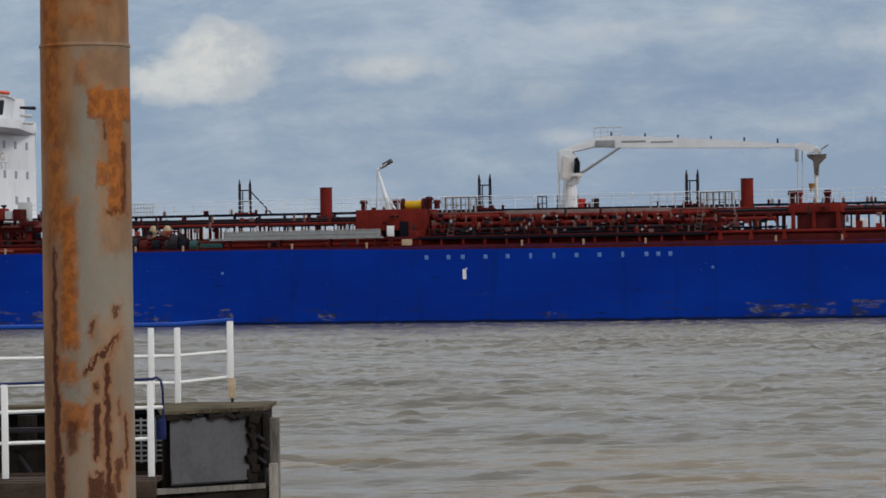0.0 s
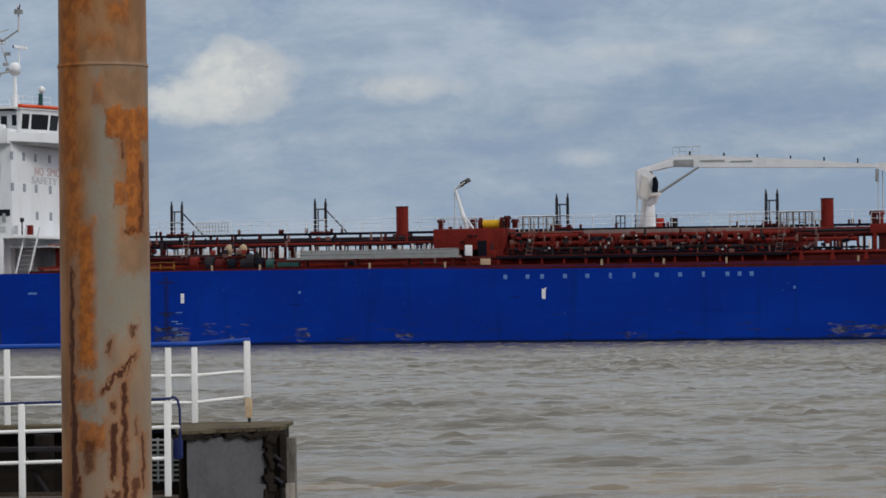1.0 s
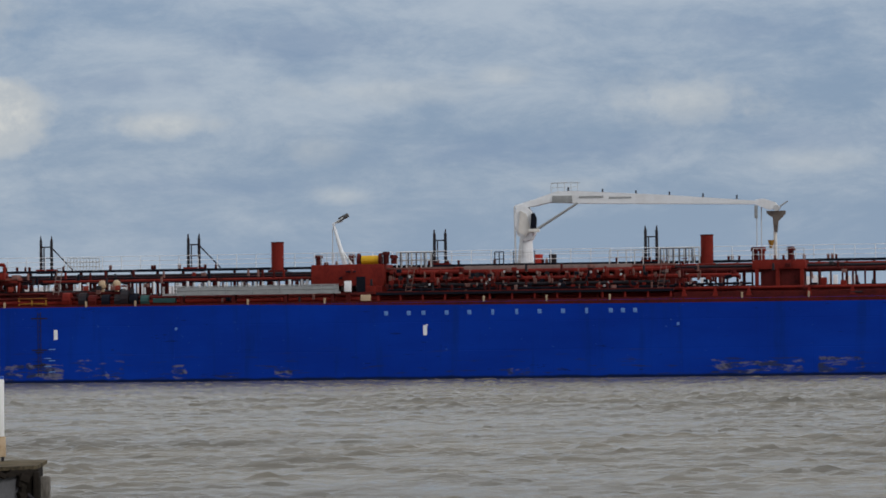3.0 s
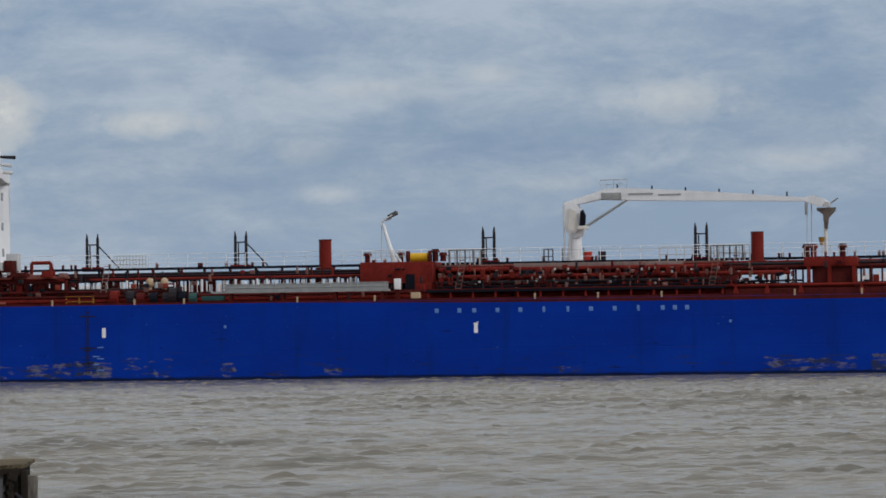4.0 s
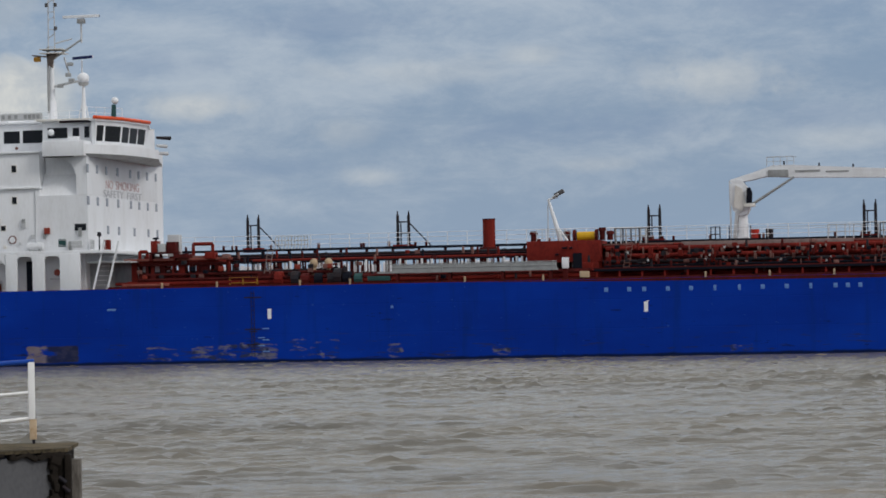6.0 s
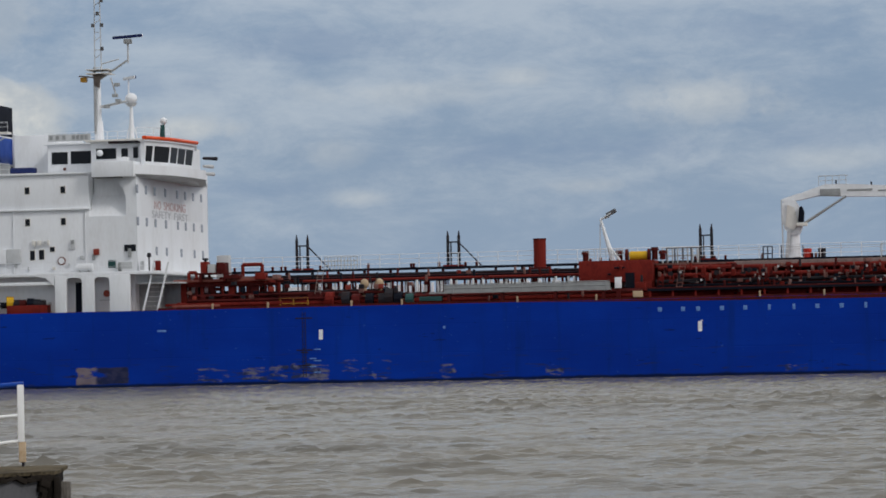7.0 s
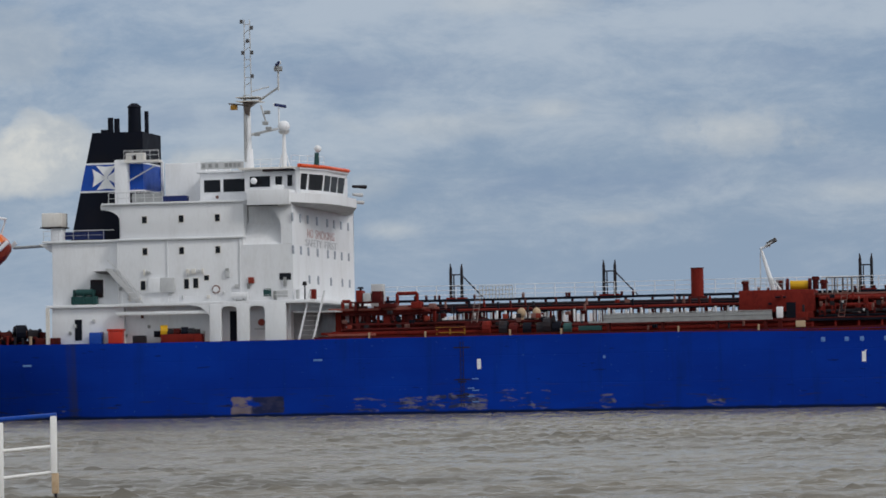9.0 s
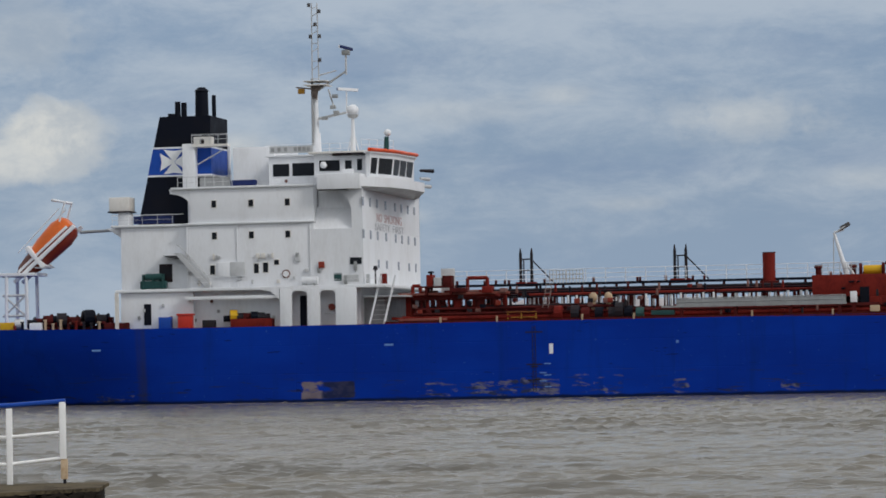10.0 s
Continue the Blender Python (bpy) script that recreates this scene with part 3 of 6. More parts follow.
    for z, y, mat in ((1.86, 46.1, IRON), (1.60, 46.3, TIMBER), (1.22, 46.2, PLANK), (0.98, 46.0, PLANK)):
        part("cross_beam", box(B(), -9.6, -4.75, y, y + 0.12, z - 0.035, z + 0.035, 0.01), mat, jetty)
    for x in (-6.9, -6.2, -5.5):
        part("brace", tube(B(), (x, 46.4, 1.9), (x + 0.45, 46.4, 1.2), 0.035), IRON, jetty)
    part("light_disc", ball(B(), (-6.0, 46.0, 1.95), 0.09, (1.4, 0.4, 0.5)), PALE, jetty, "pale round light under the deck")
    # grating behind the lower rail
    bar = mesh_of("grating_bar", box(B(), -0.26, 0.26, -0.012, 0.012, -0.012, 0.012), GREY)
    for k in range(9):
        piece("grating_bar", bar, jetty, (-4.74, 46.0, 1.42 + 0.07 * k))
    upright = mesh_of("grating_upright", box(B(), -0.012, 0.012, -0.012, 0.012, 0, 0.62), GREY)
    for k in range(6):
        piece("grating_upright", upright, jetty, (-4.98 + 0.1 * k, 45.985, 1.39))

    rail = thing("jetty_railing", "chipped white steel railing with a bright blue top rail", "railing")
    high = post_mesh(1.10)
    for x, y in ((-9.3, 48.0), (-7.27, 48.0), (-4.93, 48.0)):
        piece("post", high, rail, (x, y, top))
    piece("post", high, rail, (-4.55, 48.0, top))
    short = mesh_of("post", box(B(), -0.046, 0.046, -0.035, 0.035, 0.36, 1.19, 0.012), RAIL_WHITE)
    end = piece("end_post", short, rail, (-3.785, 48.0, top - 0.0))
    foot = part("rusty_foot", box(B(), -0.05, 0.05, -0.032, 0.032, 0.07, 0.36, 0.01), RUST, rail, "rust-stained post foot")
    foot.location = (-3.77, 48.0, top)
    spike = part("anchor_bolt", box(B(), -0.02, 0.02, -0.02, 0.02, -0.002, 0.08), IRON, rail)
    spike.location = (-3.765, 48.0, top)
    topbar = B()
    tube(topbar, (-9.9, 48.0, 3.265), (-4.55, 48.0, 3.275), 0.035, seg=10)
    tube(topbar, (-4.55, 48.0, 3.275), (-3.74, 48.0, 3.325), 0.035, seg=10)
    part("top_rail", topbar, BLUE, rail, "bright blue top rail")
    for z0, z1 in ((2.82, 2.875), (2.43, 2.505)):
        bm = B()
        tube(bm, (-9.9, 48.0, z0 - 0.01), (-4.55, 48.0, z0), 0.026, seg=8)
        tube(bm, (-4.55, 48.0, z0), (-3.79, 48.0, z1), 0.026, seg=8)
        part("mid_rail", bm, RAIL_WHITE, rail)

    stage = thing("landing_stage", "low brown timber landing stage below the jetty head", "landing stage")
    for k in range(3):
        part("plank", box(B(), -9.5, -4.36, 42.75 + 0.3 * k, 43.02 + 0.3 * k, 1.29, 1.355 + 0.008 * (k % 2), 0.008), PLANK, stage)
    part("edge_beam", box(B(), -9.5, -4.34, 42.6, 42.74, 1.12, 1.34, 0.02), PLANK, stage)
    for x in (-9.0, -7.5, -6.0, -4.6):
        part("leg", tube(B(), (x, 43.1, -3), (x, 43.1, 1.0), 0.12, 0.12, 10), TIMBER, stage)

    low = thing("stage_railing", "white steel railing along the landing stage", "railing")
    lowpost = post_mesh(1.22, 0.042)
    for x in (-8.25, -6.33, -4.435):
        piece("post", lowpost, low, (x, 43.0, 1.37))
    for z, r, mat, nm in ((2.60, 0.018, NAVY, "top_rail"), (2.235, 0.024, RAIL_WHITE, "mid_rail"), (1.83, 0.024, RAIL_WHITE, "mid_rail")):
        part(nm, tube(B(), (-9.4, 43.0, z - 0.06), (-4.27 if z < 2.3 and z > 2 else -4.40, 43.0, z + 0.035), r), mat, low)
    hoop = B()
    pts = [Vector((-4.42, 43.0, 2.62)), Vector((-4.36, 43, 2.66)), Vector((-4.30, 43, 2.62)), Vector((-4.275, 43, 2.5)), Vector((-4.27, 43, 1.9))]
    for a, b in zip(pts, pts[1:]):
        tube(hoop, a, b, 0.016)
    part("hoop", hoop, NAVY, low, "dark blue bent hoop at the rail's end")
    bag = B()
    box(bag, -4.375, -4.245, 43.06, 43.14, 1.84, 2.12, 0.045)
    part("canvas_bag", bag, NAVY, low, "dark blue canvas bag tied on")


build_jetty()

# ---- the tanker: x towards the bow, y away from the near side, z up ----
ship = thing("tanker_ship", "blue-hulled product tanker with red deck gear and white deckhouse, under way", "ship")
DECK = 6.72
LOOSE = []


def loose(name, bm, mat, label, category, group=""):
    """A thing of its own that stands on the ship and travels with it."""
    ob = tagged(new(name, mesh_of(name, bm, mat)), label, category, group)
    LOOSE.append(ob)
    return ob



def build_hull():
    """Lofted through stations: place along the ship, half breadths at keel, bilge, waterline, deck."""
    stations = [(-94, 0.5, 3.0, 8.0, 11.4, 7.3), (-90, 1, 2.0, 4.5, 11.8, 7.1), (-85, 2, 4.0, 6.8, 12.7, 6.95), (-79, 3.5, 7.0, 9.4, 13.35, 6.85), (-74, 5, 9.6, 11.7, 13.6, 6.78), (-69, 8, 12.3, 13.3, 13.7, 6.75), (-65, 10, 13.2, 13.68, 13.7, DECK), (-58, 12, 13.6, 13.7, 13.7, DECK),
                (-30, 12.4, 13.7, 13.7, 13.7, DECK), (0, 12.4, 13.7, 13.7, 13.7, DECK), (40, 12.4, 13.7, 13.7, 13.7, DECK), (60, 10, 12.6, 13.3, 13.6, DECK), (74, 6, 9.0, 10.6, 12.2, 7.0), (84, 2.5, 5, 6.8, 9.4, 7.8), (90, 0.8, 1.6, 3.0, 5.6, 8.6), (94, 0.05, 0.1, 0.3, 1.2, 9.2)]
    bm = B()
    rings = []
    for x, k, b, w, d, top in stations:
        half = [(k, -8.0), (b, -4.5), (w, 0.0), (0.5 * w + 0.5 * d, 2.6), (0.12 * w + 0.88 * d, 5.0), (d, top)]
        ring = [bm.verts.new((x, 13.7 - hw, z)) for hw, z in half] + [bm.verts.new((x, 13.7 + hw, z)) for hw, z in reversed(half)]
        rings.append(ring)
    n = len(rings[0])
    for a, b in zip(rings, rings[1:]):
        for i in range(n):
            j = (i + 1) % n
            bm.faces.new((a[i], a[j], b[j], b[i]))
    bm.faces.new(rings[0])
    bm.faces.new(rings[-1][::-1])
    bmesh.ops.recalc_face_normals(bm, faces=bm.faces)
    hull = part("hull", bm, HULL, ship, "bright blue steel hull with scraped, rust-marked waterline")
    deck = B()
    prism(deck, [(-90, 3.0), (-72, 0.12), (60, 0.2), (74, 1.8), (90, 9), (90, 18.4), (74, 25.6), (60, 27.2), (-72, 27.28), (-90, 24.4)], DECK - 0.3, DECK + 0.02)
    part("main_deck", deck, RED, ship, "red oxide painted deck")
    # draught and load marks: plain bars
    for x in (0.03, -33.25):
        mk = B()
        box(mk, x - 0.17, x + 0.17, -0.006, 0.01, 3.85, 4.72)
        part("draught_mark", mk, WHITE_MARK, hull)
    part("draught_mark", box(B(), 0.1, 0.3, -0.007, 0.01, 4.74, 4.82), WHITE_MARK, hull)
    small = mesh_of("side_letter", box(B(), -0.17, 0.17, -0.006, 0.01, -0.19, 0.19), MARK)
    thin = mesh_of("side_letter", box(B(), -0.12, 0.12, -0.006, 0.01, -0.24, 0.24), MARK)
    for i, x in enumerate((-3.4, -1.4, -0.1, 1.95, 3.95, 6.0, 8.1, 10.1, 12.15, 14.2, 16.3, 17.35, 18.4)):
        piece("side_letter", thin if i in (5, 6, 9) else small, hull, (x, 0, 5.8))
    tick = mesh_of("side_mark", box(B(), -0.11, 0.11, -0.006, 0.01, -0.12, 0.12), MARK)
    for x, z in ((22.1, 4.57), (-22.26, 4.68)):
        piece("side_mark", tick, hull, (x, 0, z))
    dash = mesh_of("side_dash", box(B(), -0.4, 0.4, -0.006, 0.01, -0.09, 0.09), MARK)
    for x, z in ((-47.6, 4.9), (-74.2, 4.9)):
        piece("side_dash", dash, hull, (x, 0, z))
    # red deck-edge strake, deepening forward
    part("edge_strake", prism(B(), [(-16, 6.70), (58, 6.70), (58, 6.36), (20, 6.39), (0, 6.49)], -0.008, 0.03, "y"), DARK_RED, hull, "dark red deck-edge strake")
    # draught scale and hull ladder
    for x in (-34.88, -34.62):
        part("ladder_stile", box(B(), x - 0.02, x + 0.02, -0.04, 0.03, 0.6, 6.3), IRON, hull)
    rung = mesh_of("ladder_rung", box(B(), -0.14, 0.14, -0.035, 0.02, -0.02, 0.02), IRON)
    for k in range(15):
        piece("ladder_rung", rung, hull, (-34.75, 0, 0.8 + 0.38 * k))
    for z, w in ((5.75, 0.75), (2.95, 0.7), (2.75, 0.35), (1.6, 0.6)):
        part("ladder_lug", box(B(), -34.75 - w, -34.75 + w, -0.03, 0.01, z - 0.05, z + 0.05), IRON, hull)
    bar = mesh_of("scale_bar", box(B(), -0.3, 0.3, -0.008, 0.01, -0.045, 0.045), MARK)
    for k, z in enumerate((1.0, 1.5, 2.0, 2.2, 3.0)):
        piece("scale_bar", bar, hull, (-33.6 - 0.4 * (k % 2), 0, z))
    # low red coaming along the deck edge with its stays
    part("deck_edge_bar", box(B(), -48, 60, 0.25, 0.33, DECK, DECK + 0.2), DARK_RED, ship)
    stay = mesh_of("edge_stay", box(B(), -0.08, 0.08, 0.1, 0.3, DECK, DECK + 0.5, 0.02), TAN)
    for x in (-43.0, -38.0, -30.5, -26.0, -15.8, -8.9, 5.2, 10.7, 16.2, 27.6, 33.3):
        piece("edge_stay", stay, ship, (x, 0, 0))


build_hull()


def window(parent, x, z, y, w=0.42, h=0.6, name="window"):
    """A framed pane in a side wall at y."""
    fr = part(name, box(B(), x - w / 2 - 0.06, x + w / 2 + 0.06, y - 0.03, y + 0.02, z - h / 2 - 0.06, z + h / 2 + 0.06, 0.02), SHADE_WHITE, parent)
    part("pane", box(B(), x - w / 2, x + w / 2, y - 0.04, y, z - h / 2, z + h / 2), GLASS, fr)


def railing(parent, a, b, h, step, mat, bars=3, r=0.022):
    """A deck railing from a to b: posts as pieces, bars one mesh each."""
    a, b = Vector(a), Vector(b)
    n = max(1, round((b - a).length / step))
    me = mesh_of("rail_post", tube(B(), (0, 0, 0), (0, 0, h), r * 1.3, seg=5), mat)
    for i in range(n + 1):
        piece("rail_post", me, parent, a.lerp(b, i / n))
    for k in range(bars):
        up = Vector((0, 0, h * (k + 1) / bars))
        part("rail_bar", tube(B(), a + up, b + up, r, seg=5), mat, parent)


def build_house():
    Y = 1.2
    house = part("deckhouse", box(B(), -66.0, -54.4, Y, 26.2, 10.2, 15.95, 0.12), WHITE, ship, "white painted steel accommodation block")
    part("after_wall", box(B(), -72.4, -65.9, 2.1, 25.3, 10.2, 15.95, 0.12), WHITE, house)
    part("lower_wall", box(B(), -65.6, -50.4, 1.7, 26.2, DECK, 10.0, 0.05), WHITE, house)
    part("lower_after_wall", box(B(), -72.2, -65.5, 1.15, 26.2, DECK, 10.0, 0.05), WHITE, house)
    part("upper_wall", box(B(), -65.7, -54.4, Y, 26.2, 15.9, 19.15, 0.1), WHITE, house)
    knee = [(-65.65, 19.08), (-67.6, 19.08), (-67.5, 18.7)] + [(-67.3 + 1.6 * math.sin(radians(q)), 18.65 - 1.2 * (1 - math.cos(radians(q)))) for q in (15, 35, 55, 75, 90)] + [(-65.65, 17.4)]
    part("ledge_knee", prism(B(), knee, 1.25, 1.5, "y"), WHITE, house)
    part("upper_back", box(B(), -66.9, -65.6, 5.0, 22.0, 16.0, 19.1), WHITE, house)
    # decks with their overhang
    part("deck_ledge", box(B(), -65.6, -47.8, 0.1, 27.3, 9.97, 10.26, 0.06), WHITE, house)
    part("deck_ledge", box(B(), -72.6, -65.55, 0.8, 26.6, 9.98, 10.25, 0.06), WHITE, house)
    part("deck_ledge", box(B(), -66.1, -54.3, Y - 0.25, 25.4, 15.87, 16.05, 0.05), WHITE, house)
    part("deck_ledge", box(B(), -73.2, -66.05, 1.8, 25.4, 15.86, 16.06, 0.05), WHITE, house)
    part("deck_ledge", box(B(), -67.4, -54.3, Y - 0.25, 25.4, 19.07, 19.25, 0.05), WHITE, house)
    # front block, as broad as the ship
    part("front_block", box(B(), -54.7, -50.0, 1.17, 26.9, 10.24, 15.24), WHITE, house)
    part("front_upper", box(B(), -54.3, -50.0, 2.6, 24.8, 15.2, 20.0, 0.06), WHITE, house)
    # transverse bulkhead carried out to the sides under the bridge wings, cut to a curve
    arc = [(-50.0, 15.25), (-51.0, 15.25)] + [(-51.0 - 2.0 * (1 - math.cos(a)), 16.7 + 1.98 * math.sin(a)) for a in [radians(10 * i) for i in range(0, 10)]] + [(-53.8, 18.7), (-53.8, 18.9), (-50.0, 18.9)]
    for y in (1.17, 26.6):
        part("wing_bracket", prism(B(), arc, y, y + 0.28, "y"), WHITE, house)
    part("sloping_plate", prism(B(), [(1.175, 15.0), (2.7, 17.3), (2.7, 15.0)], -54.45, -50.2, "x"), WHITE, house)
    part("front_wing_wall", box(B(), -50.25, -50.003, 1.45, 2.7, 15.25, 18.68), WHITE, house)
    part("front_wing_wall", box(B(), -50.25, -50.0, 24.7, 26.9, 15.25, 19.0), WHITE, house)
    part("bridge_wing", box(B(), -53.85, -50.0, 0.25, 27.1, 18.68, 20.05, 0.05), WHITE, house)
    # rounded balcony below the wheelhouse front
    lip = [(-50.3, 0.3), (-49.4, 1.6), (-47.95, 5.0), (-47.3, 9), (-47.1, 15), (-48.4, 20), (-49.6, 25.0), (-50.3, 27.1)]
    low = [(-50.3, 1.2), (-49.8, 2.4), (-48.7, 5.6), (-48.1, 9), (-47.9, 15), (-49.1, 20), (-49.9, 24.0), (-50.3, 26.1)]
    # underside in grey: the shadow line below the balcony put into its colour
    part("balcony", prism(B(), low, 18.66, 18.9, taper=lip), GREY, house)
    part("balcony_wall", prism(B(), lip, 18.9, 19.75), WHITE, house)
    # wheelhouse: faceted front, sloping panes
    cab = [(-49.9, 2.6), (-49.6, 2.6), (-48.4, 6.4), (-47.75, 12.4), (-49.4, 19.0), (-49.9, 19.8)]
    lean = [(-49.9, 2.4), (-49.45, 2.4), (-48.15, 6.3), (-47.5, 12.5), (-49.2, 19.2), (-49.9, 20.0)]
    part("wheelhouse", prism(B(), cab, 19.7, 21.9, taper=lean), WHITE, house)
    part("roof", prism(B(), [(-50.0, 2.1), (-49.4, 2.1), (-48.05, 6.1), (-47.3, 12.6), (-49.1, 19.5), (-50.0, 20.2)], 21.9, 22.06), WHITE, house)
    red = B()
    for a, b in (((-49.6, 2.08), (-49.4, 2.08)), ((-49.4, 2.08), (-48.03, 6.1)), ((-48.03, 6.1), (-47.28, 12.6))):
        tube(red, (*a, 22.2), (*b, 22.2), 0.16, seg=8)
    part("roof_rim", red, SIGNAL, house, "orange-red rim of the wheelhouse roof")

    def pane(a, b, z0, z1, out=0.05):
        """A slanted window in the wheelhouse between two places of its outline."""
        a, b = Vector((*a, 0)), Vector((*b, 0))
        nrm = (b - a).cross(Vector((0, 0, 1))).normalized() * out
        o = nrm
        t = nrm * 5.0
        bm = B()
        vs = [bm.verts.new(p) for p in (a + o + Vector((0, 0, z0)), b + o + Vector((0, 0, z0)), b + t + Vector((0, 0, z1)), a + t + Vector((0, 0, z1)))]
        vs2 = [bm.verts.new(v.co - nrm.normalized() * 0.12) for v in vs]
        bm.faces.new(vs)
        bm.faces.new(vs2[::-1])
        for i in range(4):
            bm.faces.new((vs[i], vs2[i], vs2[(i + 1) % 4], vs[(i + 1) % 4]))
        bmesh.ops.recalc_face_normals(bm, faces=bm.faces)
        part("pane", bm, GLASS, house)

    for p, q, cuts in (((-49.6, 2.6), (-48.4, 6.4), ((0.02, 0.27), (0.36, 0.97))), ((-48.4, 6.4), (-47.75, 12.4), ((0.04, 0.3), (0.35, 0.63), (0.68, 0.96)))):
        p, q = Vector(p), Vector(q)
        for f, g in cuts:
            pane(tuple(p.lerp(q, f)), tuple(p.lerp(q, g)), 20.1, 21.5)
    # dark strip that stands in for the shadow under the wing
    part("wing_soffit", box(B(), -53.8, -51.2, 0.3, 1.15, 18.62, 18.675), IRON, house)
    # after part of the bridge deck
    part("chart_room", box(B(), -59.6, -54.9, 6.0, 21.4, 19.2, 22.0, 0.06), WHITE, house)
    part("chart_room_roof", box(B(), -59.9, -54.6, 5.7, 21.7, 22.0, 22.14, 0.04), WHITE, house)
    part("bridge_middle", box(B(), -55.0, -49.7, 4.2, 23.2, 20.0, 22.05, 0.05), WHITE, house)
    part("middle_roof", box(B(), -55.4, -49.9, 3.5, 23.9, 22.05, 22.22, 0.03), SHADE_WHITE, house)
    # no real board: a dark box drawn as the shadow below the roof edge
    part("roof_shadow_board", box(B(), -53.2, -50.1, 3.6, 4.2, 21.85, 22.05), IRON, house)
    for x0, x1, y, z0, z1 in ((-59.2, -57.7, 5.98, 20.25, 21.35), (-57.4, -55.3, 5.98, 20.25, 21.4), (-54.5, -52.65, 4.18, 20.5, 21.45), (-52.15, -51.55, 4.18, 20.3, 21.4), (-51.05, -50.6, 4.18, 20.5, 21.5)):
        part("pane", box(B(), x0, x1, y - 0.03, y + 0.05, z0, z1), GLASS, house)
    part("searchlight", ball(B(), (-53.9, 3.2, 21.0), 0.3), WHITE, house)
    part("wing_box", box(B(), -51.9, -50.9, 1.6, 2.4, 20.05, 20.5, 0.08), WHITE, house)
    part("life_ring", tube(B(), (-58.0, 5.9, 19.8), (-58.0, 5.98, 19.8), 0.14, seg=12), FADED, house)
    # horn and lamps standing out from the balcony
    for z, l, m in ((21.05, 0.9, IRON), (20.3, 0.5, PALE), (19.6, 0.6, PALE)):
        part("horn", tube(B(), (-47.95, 17.5, z), (-47.95 + l, 19.0, z), 0.13, 0.18), m, house)
    railing(part("roof_railing", box(B(), -50.4, -48.3, 8.0, 8.05, 22.28, 22.32), WHITE, ship), (-50.4, 3.0, 22.2), (-48.3, 7.0, 22.2), 1.0, 1.1, WHITE, 2)
    railing(part("top_railing", box(B(), -60, -59.9, 6, 6.05, 22.14, 22.2), WHITE, ship), (-59.8, 6.0, 22.14), (-52.0, 6.0, 22.14), 0.95, 1.0, WHITE, 2)
    # name board on the monkey island: unreadable, plain bars
    part("name_board", box(B(), -59.4, -55.4, 5.6, 5.66, 22.3, 22.95), PALE, house)
    for k, x in enumerate((-59.1, -58.5, -57.9, -57.0, -56.6, -56.2, -55.8)):
        part("board_bar", box(B(), x - 0.16, x + 0.14, 5.57, 5.61, 22.45, 22.82), GREY, house)
    # side windows
    for x in (-63.6, -60.22, -56.9):
        window(ship, x + 0.12, 17.7, Y)
        window(ship, x + 0.12, 14.87, Y)
    for x, z, w, h in ((-63.8, 11.95, 0.42, 0.8), (-59.8, 12.0, 0.42, 0.85), (-58.95, 12.05, 0.45, 0.85), (-57.95, 12.5, 0.42, 0.42)):
        window(ship, x + 0.1, z - 0.1, Y, w, h)
    part("wide_window", box(B(), -51.2, -50.15, 1.13, 1.2, 12.05, 12.65), GLASS, house, "wide dark window")
    for x0, x1, m in ((-63.15, -62.05, WHITE), (-62.03, -60.75, PALE)):
        part("wall_locker", box(B(), x0, x1, Y - 0.35, Y, 11.25, 12.5, 0.04), m, house)
    rng = random.Random(11)
    for k in range(26):
        x, z, w, h = rng.uniform(-66, -50.6), rng.choice((10.7, 11.0, 11.6, 12.7, 13.0)), rng.uniform(0.06, 0.2), rng.uniform(0.06, 0.28)
        part("wall_fitting", box(B(), x - w, x + w, 1.0, 1.2, z - h, z + h, 0.02), rng.choice((PALE, PALE, SHADE_WHITE, SHADE_WHITE, GREY)), house)
    for x in (-66.0, -54.75, -61.4):
        part("down_pipe", tube(B(), (x, 1.12, 10.3), (x, 1.12, 15.8), 0.05, seg=6), WHITE, house)
    for k in range(10):
        x, z = rng.uniform(-71.5, -58), rng.uniform(7.3, 9.4)
        part("wall_fitting", box(B(), x - 0.12, x + 0.12, 1.0 if x < -65.6 else 1.55, 1.2 if x < -65.6 else 1.75, z - 0.15, z + 0.15, 0.02), rng.choice((GREY, PALE, FADED)), house)
    # rows of windows across the front, seen at a slant
    slot = mesh_of("front_window", box(B(), -0.02, 0.05, -0.29, 0.29, -0.38, 0.38), PANE)
    for y in (1.3, 4.3, 7.3, 11.0, 15.3, 18.2, 21.2, 24.3):
        piece("front_window", slot, house, (-50.0, y, 17.6))
        piece("front_window", slot, house, (-50.0, y + 0.1, 14.72))
    for y in (7.6, 11.2, 16.5, 21.4, 24.6):
        piece("front_window", slot, house, (-50.0, y, 12.2))
    for txt, z, size, m, wide, at in (("NO", 16.0, 1.1, LETTER, 2.3, 8.25), ("SMOKING", 16.0, 1.1, LETTER, 7.9, 14.35), ("SAFETY", 15.2, 0.95, LETTER_GREY, 6.6, 9.6), ("FIRST", 15.2, 0.95, LETTER_GREY, 5.0, 16.6)):
        cu = bpy.data.curves.new("sign", "FONT")
        cu.body, cu.size, cu.extrude, cu.align_x = txt, size, 0.01, "CENTER"
        tmp = new("sign", cu)
        me = bpy.data.meshes.new_from_object(tmp.evaluated_get(bpy.context.evaluated_depsgraph_get()))
        bpy.data.objects.remove(tmp)
        xs = [p.co.x for p in me.vertices]
        me.materials.clear()
        me.materials.append(m)
        me.transform(Matrix.Diagonal((wide / (max(xs) - min(xs)), 1, 1, 1)))
        word = piece("sign_word", me, house)
